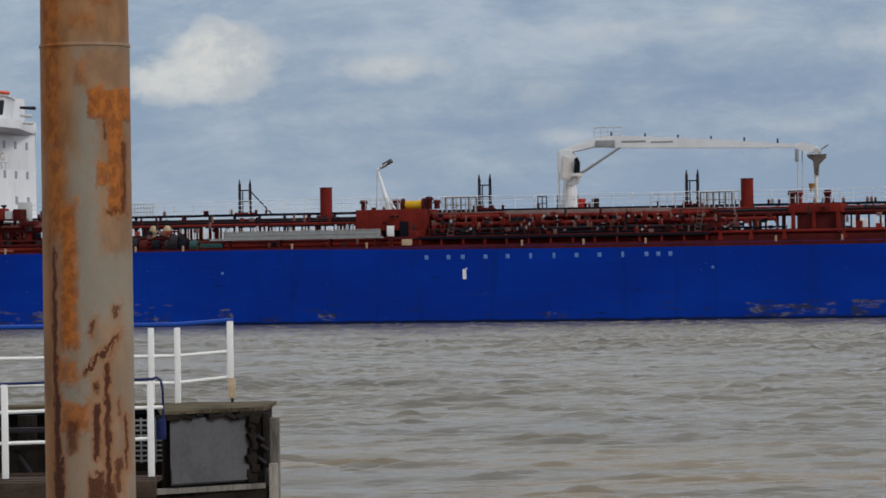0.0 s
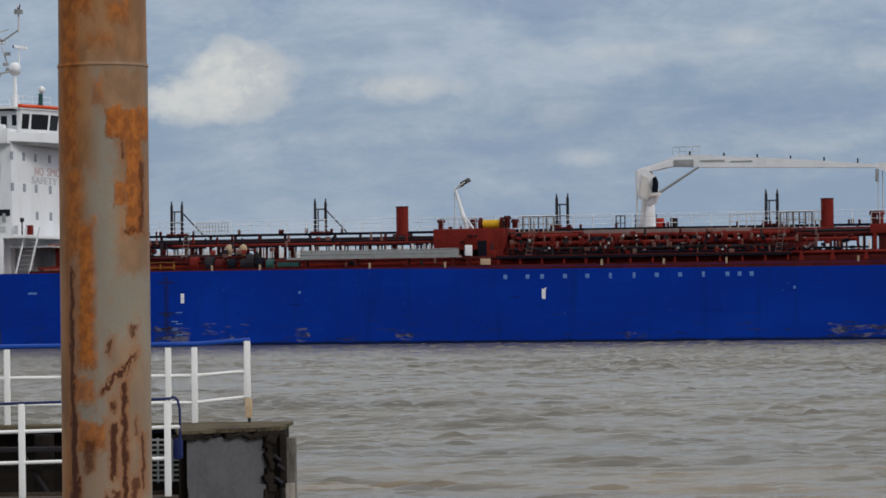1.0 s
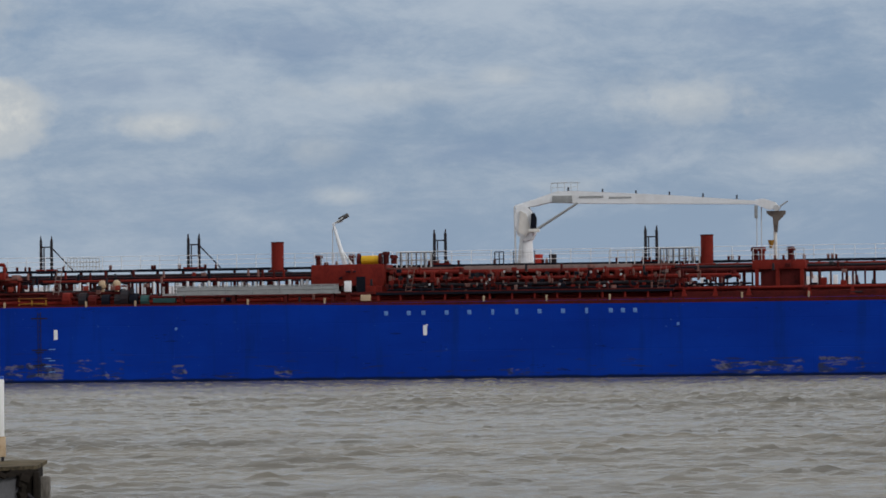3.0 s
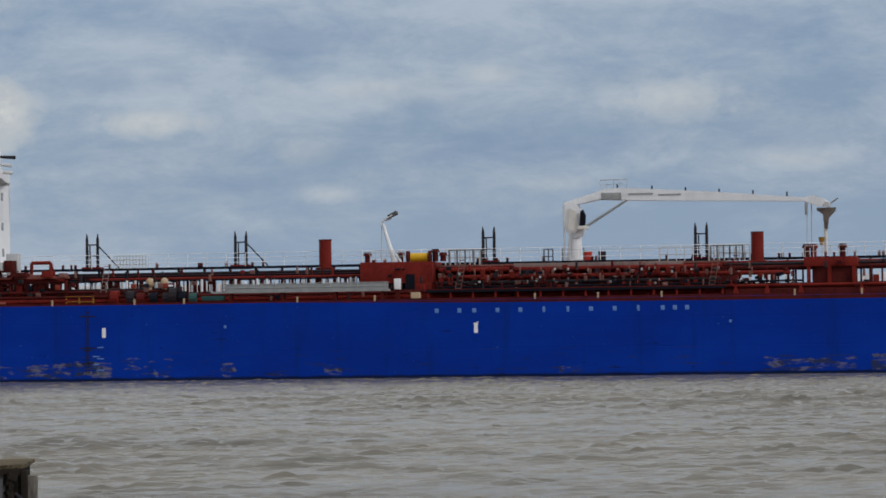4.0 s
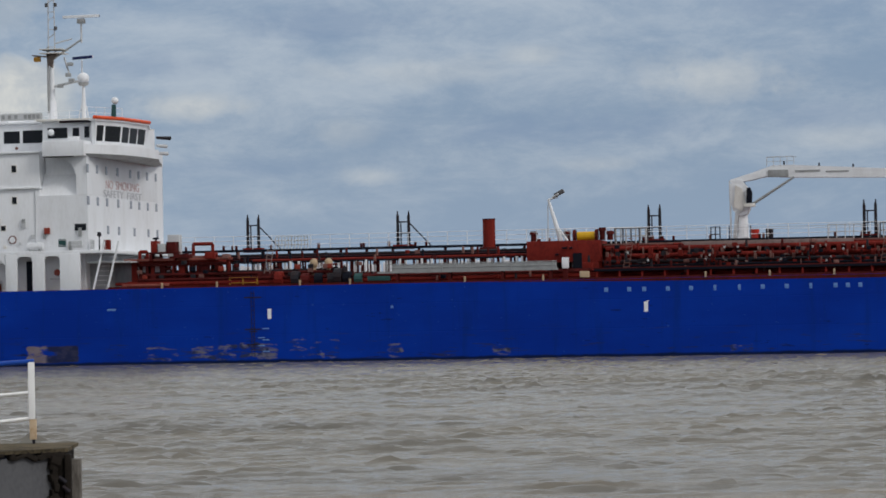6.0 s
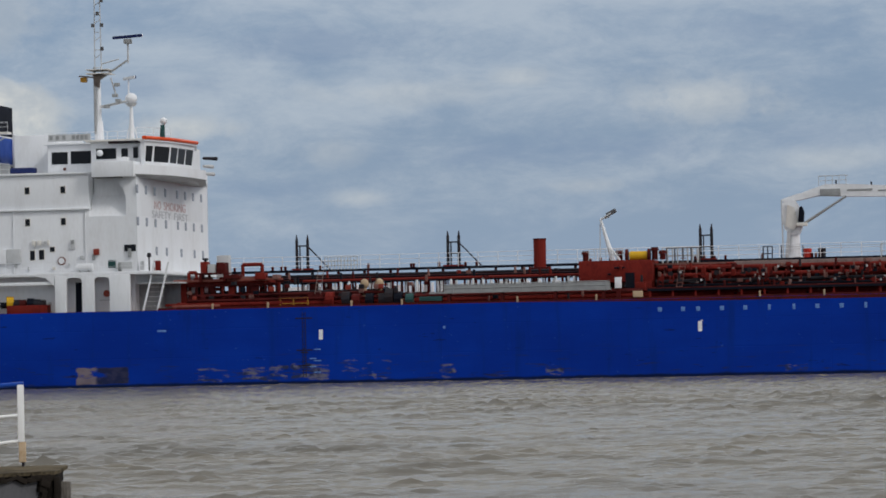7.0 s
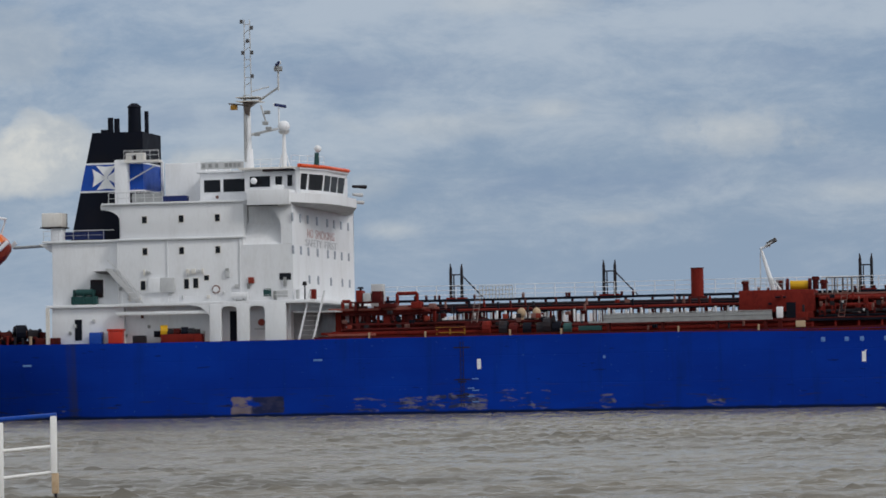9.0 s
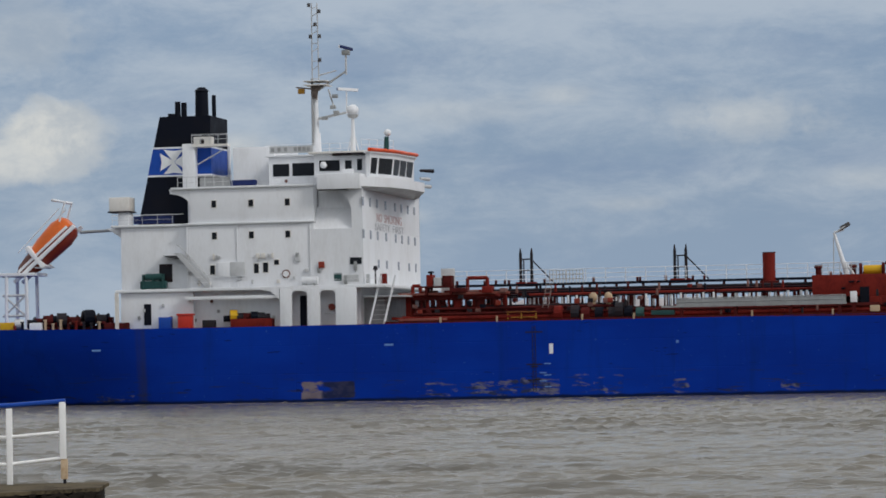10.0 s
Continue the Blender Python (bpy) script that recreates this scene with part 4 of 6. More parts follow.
        word.matrix_basis = Matrix.Translation((-49.98, at, z)) @ Matrix(((0, 0, 1, 0), (1, 0, 0, 0), (0, 1, 0, 0), (0, 0, 0, 1)))
    # side screen with arched openings at the ship's side
    xs = [(-57.36, -56.3), (-54.87, -53.75), (-52.33, -50.45)]
    for a, b in xs:
        part("screen_column", box(B(), a, b, 0.05, 0.35, DECK, 10.0, 0.04), WHITE, house)
    for a, b in ((-56.3, -54.87), (-53.75, -52.33)):
        for x, s in ((a, 1), (b, -1)):
            pts = [(x, 10.0), (x, 9.4)] + [(x + s * 0.4 * (1 - math.cos(radians(q))), 9.4 + 0.4 * math.sin(radians(q))) for q in (20, 45, 70, 90)] + [(x + s * (b - a) / 2, 9.8), (x + s * (b - a) / 2, 10.0)]
            part("arch_corner", prism(B(), pts, 0.06, 0.34, "y"), WHITE, house)
    part("side_beam", box(B(), -66.0, -57.3, 0.2, 0.5, 9.2, 9.5, 0.05), WHITE, house)
    part("beam_knee", prism(B(), [(-57.4, 9.0), (-57.4, 10.0), (-59.2, 10.0), (-58.2, 9.8), (-57.7, 9.4)], 0.1, 0.3, "y"), WHITE, house)
    # black sheets on the wall, painting the darkness inside open doorways
    part("doorway", box(B(), -55.9, -55.3, 1.62, 1.72, DECK, 9.4), BLACK, house)
    part("doorway", box(B(), -70.05, -69.4, 1.08, 1.2, DECK + 0.35, 8.95), BLACK, house)
    part("aft_pillar", box(B(), -72.5, -72.2, 0.3, 0.6, DECK, 10.0), SHADE_WHITE, house)
    part("hose_reel", tube(B(), (-53.0, 1.4, 8.35), (-53.0, 1.7, 8.35), 0.3, seg=12), MAROON, house)
    part("inner_rail", box(B(), -53.6, -52.4, 1.3, 1.4, 7.7, 7.85), PALE, house)
    railing(part("gallery_railing", box(B(), -65.4, -50.1, 0.28, 0.32, 11.2, 11.24), WHITE, ship), (-65.4, 0.3, 10.26), (-48.2, 0.3, 10.26), 0.95, 1.7, WHITE, 2, 0.016)
    railing(part("poop_railing", box(B(), -73.1, -66.5, 1.9, 1.94, 16.9, 16.94), WHITE, ship), (-73.1, 1.9, 16.06), (-67.5, 1.9, 16.06), 0.9, 1.3, PALE, 2, 0.016)
    part("canvas_screen", box(B(), -71.1, -67.4, 1.95, 1.98, 16.14, 16.82), NAVY, house, "navy canvas tied to the railing")
    # life rings, raft canister and lockers on the gallery
    ring = B()
    tube(ring, (-57.0, 1.1, 11.35), (-57.0, 1.2, 11.35), 0.38, seg=14)
    part("life_ring", ring, FADED, house)
    part("life_ring", tube(B(), (-57.0, 1.06, 11.35), (-57.0, 1.11, 11.35), 0.27, seg=14), WHITE, house)
    raft = loose("life_raft_canister", tube(B(), (-55.4, 0.62, 10.68), (-54.0, 0.62, 10.68), 0.36, seg=12), WHITE, "white life raft canister lying on the gallery deck", "life raft")
    for x in (-55.1, -54.3):
        part("cradle", box(B(), x - 0.08, x + 0.08, 0.35, 0.9, 10.26, 10.45), GREY, raft)
    part("red_locker", box(B(), -54.0, -53.5, 0.9, 1.17, 11.8, 12.35, 0.03), MAROON, house)
    part("green_locker", box(B(), -52.5, -51.8, 0.3, 0.48, 10.6, 11.3, 0.05), GREEN, house)
    part("pale_locker", box(B(), -51.3, -50.3, 0.3, 0.48, 10.5, 11.1, 0.03), PALE, house)
    part("green_winch", box(B(), -70.4, -68.0, 1.1, 1.8, 10.3, 11.0, 0.1), GREEN, house)
    # flat dark panel for the shade of a recess; the wall has no hollow
    part("dark_recess", box(B(), -68.85, -67.65, 2.05, 2.12, 10.9, 12.5), IRON, house)
    st = B()
    for y in (0.5, 1.05):
        prism(st, [(-67.0, 13.42), (-66.5, 13.42), (-63.65, 10.3), (-64.15, 10.3)], y - 0.04, y + 0.04, "y")
        tube(st, (-66.8, y, 14.2), (-63.9, y, 11.1), 0.03, seg=5)
    for k in range(10):
        box(st, -66.8 + 0.29 * k, -66.5 + 0.29 * k, 0.5, 1.05, 13.2 - 0.31 * k, 13.26 - 0.31 * k)
    part("side_stair", st, PALE, house)
    part("stair_landing", box(B(), -68.2, -66.6, 0.5, 2.12, 13.2, 13.4), WHITE, house)
    part("landing_knee", prism(B(), [(-68.1, 13.2), (-66.7, 13.2), (-66.7, 12.9), (-67.4, 12.95)], 0.6, 2.1, "y"), LAMP_GREY, house)
    winch = part("boat_winch", tube(B(), (-69.9, 1.3, 11.35), (-68.4, 1.3, 11.35), 0.3, seg=12), GREEN, house)
    for x in (-70.1, -69.2, -68.3):
        part("winch_stand", box(B(), x - 0.06, x + 0.06, 1.0, 1.7, 10.25, 11.6), GREEN, winch)
    # inclined stair from the gallery to the main deck, forward
    st = B()
    for x in (-49.2, -47.9):
        tube(st, (x - 0.2, 0.5, DECK), (x + 0.9, 0.5, 11.0), 0.1, seg=6)
    for k in range(9):
        z = DECK + 0.4 + 0.42 * k
        box(st, -49.35 + 0.25 * (z - DECK), -48.0 + 0.25 * (z - DECK), 0.9, 1.0, z, z + 0.03)
    part("forward_stair", st, WHITE, house)
    # greyer than the house: shade around the stair put into both colours
    part("front_platform", box(B(), -50.0, -46.2, 1.0, 26, 9.1, 9.25), PALE, house)
    part("shade_wall", box(B(), -50.5, -48.6, 3.0, 24, DECK, 9.1), GREY, house)
    part("stair_head_locker", box(B(), -48.35, -47.85, 0.5, 1.1, 10.26, 11.15, 0.04), RED, house, "dull red locker at the stair head")
    part("stair_head_vent", tube(tube(B(), (-48.85, 0.8, 10.26), (-48.85, 0.8, 11.5), 0.07), (-48.85, 0.8, 11.5), (-48.85, 0.8, 11.85), 0.22, 0.16, 10), IRON, house)
    for x, z in ((-50.7, 11.9), (-49.6, 10.75), (-51.6, 10.7)):
        part("wall_fitting", box(B(), x - 0.14, x + 0.14, 0.95, 1.18 if x < -50 else 1.4, z - 0.4, z + 0.4, 0.03), GREY if x < -50 else PALE, house)


build_house()


def build_funnel():
    y0, y1 = 9.0, 15.2

    def side(z0, z1, grow=0.0):
        aft = lambda z: -72.6 + (z - 16.8) * 0.221 - grow
        return [(aft(z0), z0), (-65.75 + grow, z0), (-65.75 + grow, z1), (aft(z1), z1)]

    fun = part("funnel", prism(B(), side(15.95, 26.2), y0, y1, "y"), BLACK, ship, "black funnel with blue band and white cross emblem")
    part("blue_band", prism(B(), side(20.85, 23.25, 0.02), y0 - 0.02, y1 + 0.02, "y"), BLUE, fun, "bright blue funnel band")
    for z in (20.7, 23.25):
        part("white_band", prism(B(), side(z, z + 0.16, 0.03), y0 - 0.03, y1 + 0.03, "y"), WHITE, fun)
    for q in range(4):
        c, s = math.cos(q * math.pi / 2), math.sin(q * math.pi / 2)
        tri = [(-69.25 + 1.15 * (c * a - s * b), 22.05 + s * a + c * b) for a, b in ((0.14, -0.14), (1.12, -0.82), (1.0, 0.0), (1.12, 0.82), (0.14, 0.14))]
        part("emblem", prism(B(), tri, y0 - 0.05, y0 - 0.02, "y"), WHITE_MARK, fun, "white cross-shaped emblem")
    part("emblem", box(B(), -69.47, -69.13, y0 - 0.05, y0 - 0.02, 21.88, 22.22), WHITE_MARK, fun)
    # pale trunk before the funnel, platforms and ladders
    part("exhaust_trunk", box(B(), -68.2, -67.0, y0 - 1.0, y0, 19.2, 23.6, 0.1), WHITE, fun)
    part("fore_casing", box(B(), -65.7, -65.45, y1 - 0.4, y1, 19.2, 23.7, 0.05), WHITE, fun)
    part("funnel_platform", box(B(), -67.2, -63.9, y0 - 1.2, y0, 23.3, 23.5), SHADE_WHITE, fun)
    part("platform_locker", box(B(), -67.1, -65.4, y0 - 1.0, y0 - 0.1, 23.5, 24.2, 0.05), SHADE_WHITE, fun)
    # dark plate on the solid locker, painted as the shade of a gap
    part("locker_gap", box(B(), -66.5, -66.1, y0 - 1.02, y0 - 0.98, 23.55, 24.0), IRON, fun)
    railing(part("platform_railing", box(B(), -67.2, -63.9, y0 - 1.2, y0 - 1.17, 24.3, 24.34), PALE, ship), (-67.2, y0 - 1.2, 23.5), (-63.9, y0 - 1.2, 23.5), 0.9, 0.8, PALE, 2)
    part("under_panel", box(B(), -66.8, -64.0, y0 - 0.12, y0 - 0.02, 19.2, 20.5), GREY, fun)
    railing(part("base_railing", box(B(), -67.0, -62.0, 2.0, 2.04, 20.2, 20.24), PALE, ship), (-67.0, 2.0, 19.25), (-62.0, 2.0, 19.25), 0.95, 0.9, PALE, 2)
    part("blue_tarpaulin", box(B(), -63.2, -60.9, 6.0, 7.0, 19.25, 20.05, 0.12), NAVY, fun)
    part("white_casing", box(B(), -63.7, -59.8, 9.0, 18.4, 19.2, 23.2, 0.1), WHITE, fun)
    part("davit_bar", tube(B(), (-67.4, y0 - 0.6, 21.4), (-64.4, y0 - 0.6, 23.0), 0.06), PALE, fun)
    for x, r, z in ((-67.05, 0.62, 28.7), (-69.35, 0.27, 27.7), (-68.75, 0.27, 27.6), (-65.9, 0.2, 28.2), (-69.9, 0.4, 26.6)):
        bm = tube(B(), (x, 11.0, 26.0), (x, 11.0, z), r, r * 0.94, 14)
        if r > 0.5:
            tube(bm, (x, 11.0, z - 0.1), (x, 11.0, z + 0.25), r * 1.12, r * 0.5, 14)
        part("exhaust_pipe", bm, BLACK, fun)
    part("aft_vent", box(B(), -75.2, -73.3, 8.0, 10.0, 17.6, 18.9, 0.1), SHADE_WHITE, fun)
    part("aft_vent_leg", box(B(), -74.4, -73.4, 8.2, 9.8, 16.0, 17.6, 0.05), WHITE, fun)
    part("aft_vent_sill", box(B(), -75.3, -73.2, 7.9, 10.1, 17.5, 17.62), IRON, fun)
    part("aft_arm", tube(B(), (-79.2, 12, 15.95), (-73.0, 12, 16.15), 0.15, 0.11), GREY, fun)
    part("aft_arm_knee", prism(B(), [(-73.9, 15.86), (-72.4, 15.86), (-72.4, 13.9), (-72.65, 15.0)], 3.0, 3.2, "y"), WHITE, fun)


build_funnel()


def build_mast():
    cy = 13.7
    x = -56.9
    mast = part("radar_mast", tube(B(), (x, cy, 22.0), (x, cy, 29.0), 0.30, 0.2, 12), WHITE, ship, "white signal mast with radars and lamps")
    part("mast_foot", tube(B(), (x, cy, 22.0), (x, cy, 24.6), 0.5, 0.38, 12), WHITE, mast)
    part("mast_core", tube(B(), (x - 0.25, cy - 0.35, 23.4), (x - 0.25, cy - 0.35, 29.6), 0.12, seg=6), GREY, mast)
    for dx in (-0.32, 0.32):
        part("lattice_leg", tube(B(), (x + dx, cy, 29.0), (x + dx * 0.8, cy, 36.6), 0.055, seg=6), PALE, mast)
    for k in range(9):
        z = 29.6 + 0.82 * k
        part("lattice_bar", tube(B(), (x - 0.32, cy, z), (x + 0.32, cy, z + (0.4 if k % 2 else 0)), 0.04, seg=5), PALE, mast)
    lamp = mesh_of("mast_lamp", tube(B(), (0, 0, -0.17), (0, 0, 0.17), 0.16, seg=8), LAMP_GREY)
    for dx, z in ((-0.45, 36.4), (0.5, 35.8), (-0.35, 33.5), (0.5, 33.5), (0.5, 31.3), (0.1, 34.6)):
        piece("mast_lamp", lamp, mast, (x + dx, cy - 0.3, z))
    for z in (29.0, 29.35):
        part("platform", box(B(), x - 0.9, x + 1.3, cy - 1.2, cy + 1.2, z - 0.06, z), SHADE_WHITE, mast)
    part("platform_bracket", prism(B(), [(x - 0.25, 27.9), (x + 0.2, 27.6), (x + 0.3, 28.4), (x + 0.8, 28.95), (x - 0.4, 28.95)], cy - 0.5, cy - 0.3, "y"), CRADLE, mast, "rust-brown bracket under the platform")
    part("upper_yard", tube(B(), (x + 0.3, cy, 29.9), (x + 2.0, cy, 30.3), 0.06), PALE, mast)
    part("side_lamp", box(B(), x - 1.5, x - 0.9, cy - 0.9, cy - 0.4, 28.2, 28.65, 0.08), OCHRE, mast, "yellow lamp box")
    part("side_lamp_arm", tube(B(), (x - 1.7, cy - 0.6, 28.8), (x, cy - 0.6, 28.6), 0.07), CRADLE, mast)
    part("radar_arm", tube(B(), (x, cy, 28.4), (x + 2.9, cy, 30.2), 0.12, 0.09), GREY, mast)
    part("radar_post", tube(B(), (x + 2.9, cy, 29.9), (x + 2.9, cy, 32.1), 0.09), PALE, mast)
    part("radar_motor", box(B(), x + 2.55, x + 3.25, cy - 0.3, cy + 0.3, 31.7, 32.15, 0.06), GREY, mast)
    part("low_arm", tube(B(), (x + 0.2, cy, 25.9), (x + 2.9, cy, 26.4), 0.14, 0.1), PALE, mast)
    part("low_post", tube(B(), (x + 2.9, cy, 26.3), (x + 2.9, cy, 28.3), 0.07), WHITE, mast)
    part("brace", tube(B(), (x + 1.2, cy, 28.6), (x + 1.7, cy, 26.9), 0.08), PALE, mast)
    for dx, z in ((1.9, 27.9), (1.7, 26.9), (0.9, 25.9), (2.0, 26.4)):
        part("deck_lamp", box(B(), x + dx - 0.25, x + dx + 0.25, cy - 0.6, cy - 0.2, z - 0.16, z + 0.16, 0.03), GREY, mast)
    for z, l, at in ((32.35, 3.6, x + 2.9), (28.5, 2.6, x + 3.0)):
        bm = B()
        box(bm, -l / 2, l / 2, -0.13, 0.0, -0.12, 0.14, 0.03)
        sc = part("radar_scanner", bm, NAVY, ship, "long turning radar bar, dark on one face")
        part("white_face", box(B(), -l / 2, l / 2, 0.003, 0.12, -0.12, 0.14, 0.03), WHITE, sc)
        sc.location = (at, cy, z)
    # satellite domes
    dome = part("satellite_dome", ball(B(), (-52.2, 8, 26.15), 0.55, (1, 1, 0.95)), WHITE, ship, "white satellite dome on a post")
    part("dome_base", tube(B(), (-52.2, 8, 25.45), (-52.2, 8, 25.75), 0.35, 0.58, 12), PALE, dome)
    part("dome_post", tube(B(), (-52.2, 8, 22.1), (-52.2, 8, 25.5), 0.26, 0.14, 10), WHITE, dome)
    for a in (-0.6, 0.6):
        part("dome_stay", tube(B(), (-52.2 + a, 8, 22.1), (-52.2, 8, 24.4), 0.05), WHITE, dome)
    small = part("small_dome", ball(B(), (-48.4, 5, 23.8), 0.33), WHITE, ship)
    part("dome_stand", tube(B(), (-48.55, 5, 22.1), (-48.5, 5, 23.45), 0.26, 0.2, 8), GREEN, small)


build_mast()


def build_stern_gear():
    davit = part("lifeboat_davit", B(), WHITE, ship, "white lattice davit of the free-fall lifeboat")
    c = 13.0
    for x in (-86.2, -84.3):
        for y in (c - 1.6, c + 1.6):
            part("davit_leg", tube(B(), (x + (0.05 if x > -86 else -0.05), y, DECK), (x, y, 12.2), 0.19, 0.17, 8), WHITE, davit)
    for z in (8.3, 10.2, 12.0):
        part("davit_tie", tube(B(), (-86.6, c - 1.6, z), (-84.4, c - 1.6, z), 0.12), PALE, davit)
    for z0, z1 in ((8.3, 10.2), (10.2, 8.3)):
        part("davit_brace", tube(B(), (-86.5, c - 1.6, z0), (-84.4, c - 1.6, z1), 0.1), PALE, davit)
    part("davit_platform", box(B(), -87.6, -83.3, c - 1.8, c + 1.8, 12.0, 12.3, 0.04), WHITE, davit)
    part("davit_step", box(B(), -83.4, -81.9, c - 1.8, c - 0.4, 12.7, 12.8), PALE, davit)
    slope = math.atan2(6.0, 6.9)
    turn = Matrix.Rotation(-slope, 4, "Y")
    at = Matrix.Translation((-82.75, c, 14.45)) @ turn @ Matrix.Diagonal((0.84, 0.9, 0.98, 1))

    def placed(bm):
        bm.transform(at)
        return bm

    for y in (-1.35, 1.35):
        part("ramp_beam", placed(box(B(), -4.9, 4.4, y - 0.12, y + 0.12, -0.62, -0.25, 0.04)), WHITE, davit)
    part("ramp_cross", placed(box(B(), -1.5, -1.05, -1.5, 1.5, -1.3, 1.3, 0.05)), WHITE, davit)
    # hoop frame over the boat's head
    hoop = B()
    for y in (-1.2, 1.2):
        tube(hoop, (3.4, y, 0.9), (5.3, y, 1.9), 0.1)
        tube(hoop, (-2.4, y, 1.45), (4.4, y, 1.85), 0.05)
        tube(hoop, (5.3, y, 1.9), (4.4, y, 2.9), 0.1)
    tube(hoop, (5.3, -1.2, 1.9), (5.3, 1.2, 1.9), 0.14)
    tube(hoop, (4.4, -1.2, 2.9), (4.4, 1.2, 2.9), 0.14)
    part("ramp_hoop", placed(hoop), WHITE, davit)
    boat = tagged(new("lifeboat"), "orange free-fall lifeboat lying on its sloping white ramp", "lifeboat")
    LOOSE.append(boat)
    up = B()
    sec = [(-4.4, 0.25), (-3.6, 0.75), (-2.2, 1.1), (0, 1.3), (2.4, 1.35), (3.6, 1.1), (4.0, 0.7)]

    def shell(bm, lo, hi, k=1.0, rows=sec):
        rings = []
        for x, r in rows:
            ring = []
            for i in range(9):
                a = lo + (hi - lo) * i / 8
                ring.append(bm.verts.new((x, r * math.cos(a), r * k * math.sin(a))))
            rings.append(ring)
        for a, b in zip(rings, rings[1:]):
            for i in range(8):
                bm.faces.new((a[i], a[i + 1], b[i + 1], b[i]))
            bm.faces.new((a[8], a[0], b[0], b[8]))
        bm.faces.new(rings[0][::-1])
        bm.faces.new(rings[-1])
        bmesh.ops.recalc_face_normals(bm, faces=bm.faces)
        return bm

    part("canopy", placed(shell(up, 0, math.pi, 1.15, [(-1.3, 0.95), (0, 1.2), (2.4, 1.4), (3.6, 1.2), (4.0, 0.8)])), ORANGE, boat)
    part("bow_cover", placed(shell(B(), 0, math.pi, 1.0, [(-4.4, 0.25), (-3.6, 0.7), (-2.2, 0.95), (-1.31, 1.0)])), FADED, boat, "faded dull red bow cover")
    # underside shade put into the colour: dark red in place of orange
    part("boat_hull", placed(shell(B(), math.pi, 2 * math.pi, 0.95)), MAROON, boat, "lower hull, coloured dark red as a shaded underside")
    part("rubbing_strake", placed(box(B(), -3.8, 3.7, -1.42, -1.2, -0.1, 0.16, 0.04)), WHITE, boat)
    # winches and clutter on the poop
    rng = random.Random(7)
    gear = part("mooring_gear", box(B(), -84, -73.5, 3, 10, DECK, DECK + 0.25, 0.03), DARK_RED, ship, "dark mooring winches and rope on the poop")
    for x, r, z, m in ((-79.5, 0.55, 7.6, DARK_RED), (-78.2, 0.65, 7.7, IRON), (-76.9, 0.5, 7.5, DARK_RED), (-75.6, 0.7, 7.9, BLACK), (-74.5, 0.55, 7.6, IRON), (-81.0, 0.4, 7.4, BLACK), (-82.2, 0.45, 7.4, PALE)):
        part("winch_drum", tube(B(), (x - 0.4, 2.6, z), (x + 0.4, 2.9, z), r, seg=12), m, gear)
    for x, r, m, mm in ((-80.6, 0.5, IRON, DARK_RED), (-79.0, 0.62, DARK_RED, BLACK), (-77.5, 0.55, BLACK, DARK_RED), (-76.0, 0.75, IRON, BLACK), (-74.6, 0.6, BLACK, DARK_RED)):
        z = DECK + 0.35 + r
        bed = part("winch", box(B(), x - 0.7, x + 0.7, 3.4, 4.4, DECK, DECK + 0.45, 0.04), DARK_RED, gear)
        part("winch_flange", tube(B(), (x - 0.55, 3.9, z), (x - 0.45, 3.9, z), r, seg=14), m, bed)
        part("winch_flange", tube(B(), (x + 0.35, 3.9, z), (x + 0.45, 3.9, z), r, seg=14), m, bed)
        part("rope_drum", tube(B(), (x - 0.45, 3.9, z), (x + 0.35, 3.9, z), r * 0.72, seg=12), mm, bed)
        part("winch_motor", box(B(), x + 0.45, x + 0.85, 3.6, 4.3, z - 0.3, z + 0.25, 0.06), FADED if r > 0.6 else DARK_RED, bed)
    for k in range(30):
        x, z, y = rng.uniform(-82, -73.8), DECK + rng.uniform(0.15, 0.95), 2.2 + 0.05 * k
        w = rng.uniform(0.12, 0.3)
        bm = ball(B(), (x, y, z), w, (1.4, 1, 0.8), 8) if k % 3 == 0 else tube(B(), (x - w, y, z), (x + w, y, z + rng.uniform(-0.1, 0.1)), rng.uniform(0.1, 0.24), seg=9)
        part("winch_piece", bm, rng.choice((DARK_RED, IRON, BLACK, DARK_RED, FADED, BLACK, MAROON)), gear)
    for k in range(12):
        x, hgt = -82.4 + 0.72 * k, rng.uniform(0.4, 1.0)
        bm = tube(tube(B(), (x, 2.0, DECK), (x, 2.0, DECK + hgt), 0.13, seg=8), (x, 2.0, DECK + hgt), (x, 2.0, DECK + hgt + 0.08), 0.2, 0.16, 8)
        part("bollard", bm, rng.choice((DARK_RED, IRON, RED, BLACK, TAN)), gear)
    loose("hose_box", box(B(), -83.9, -82.5, 2.2, 3.2, DECK + 0.02, 7.6, 0.1), YELLOW, "yellow hose box on the poop deck", "box", "deck boxes")
    loose("deck_box", box(B(), -80.9, -79.8, 1.6, 2.4, DECK + 0.02, 7.5, 0.08), WHITE, "white deck box beside the mooring winches", "box", "deck boxes")
    part("red_hatch", box(B(), -73.6, -71.4, 0.5, 1.3, DECK, 7.35, 0.08), DARK_RED, gear)
    red_bin = loose("deck_box", box(B(), -66.75, -65.45, 0.27, 1.03, DECK + 0.02, 7.85, 0.08), BRIGHT_RED, "bright red deck box beside the deckhouse wall", "box", "deck boxes")
    part("lid", box(B(), -66.85, -65.35, 0.21, 1.09, 7.85, 8.02, 0.05), BRIGHT_RED, red_bin)
    loose("deck_box", box(B(), -68.5, -67.4, 0.25, 1.05, DECK + 0.02, 7.75, 0.05), BLUE, "blue deck box beside the deckhouse wall", "box", "deck boxes")
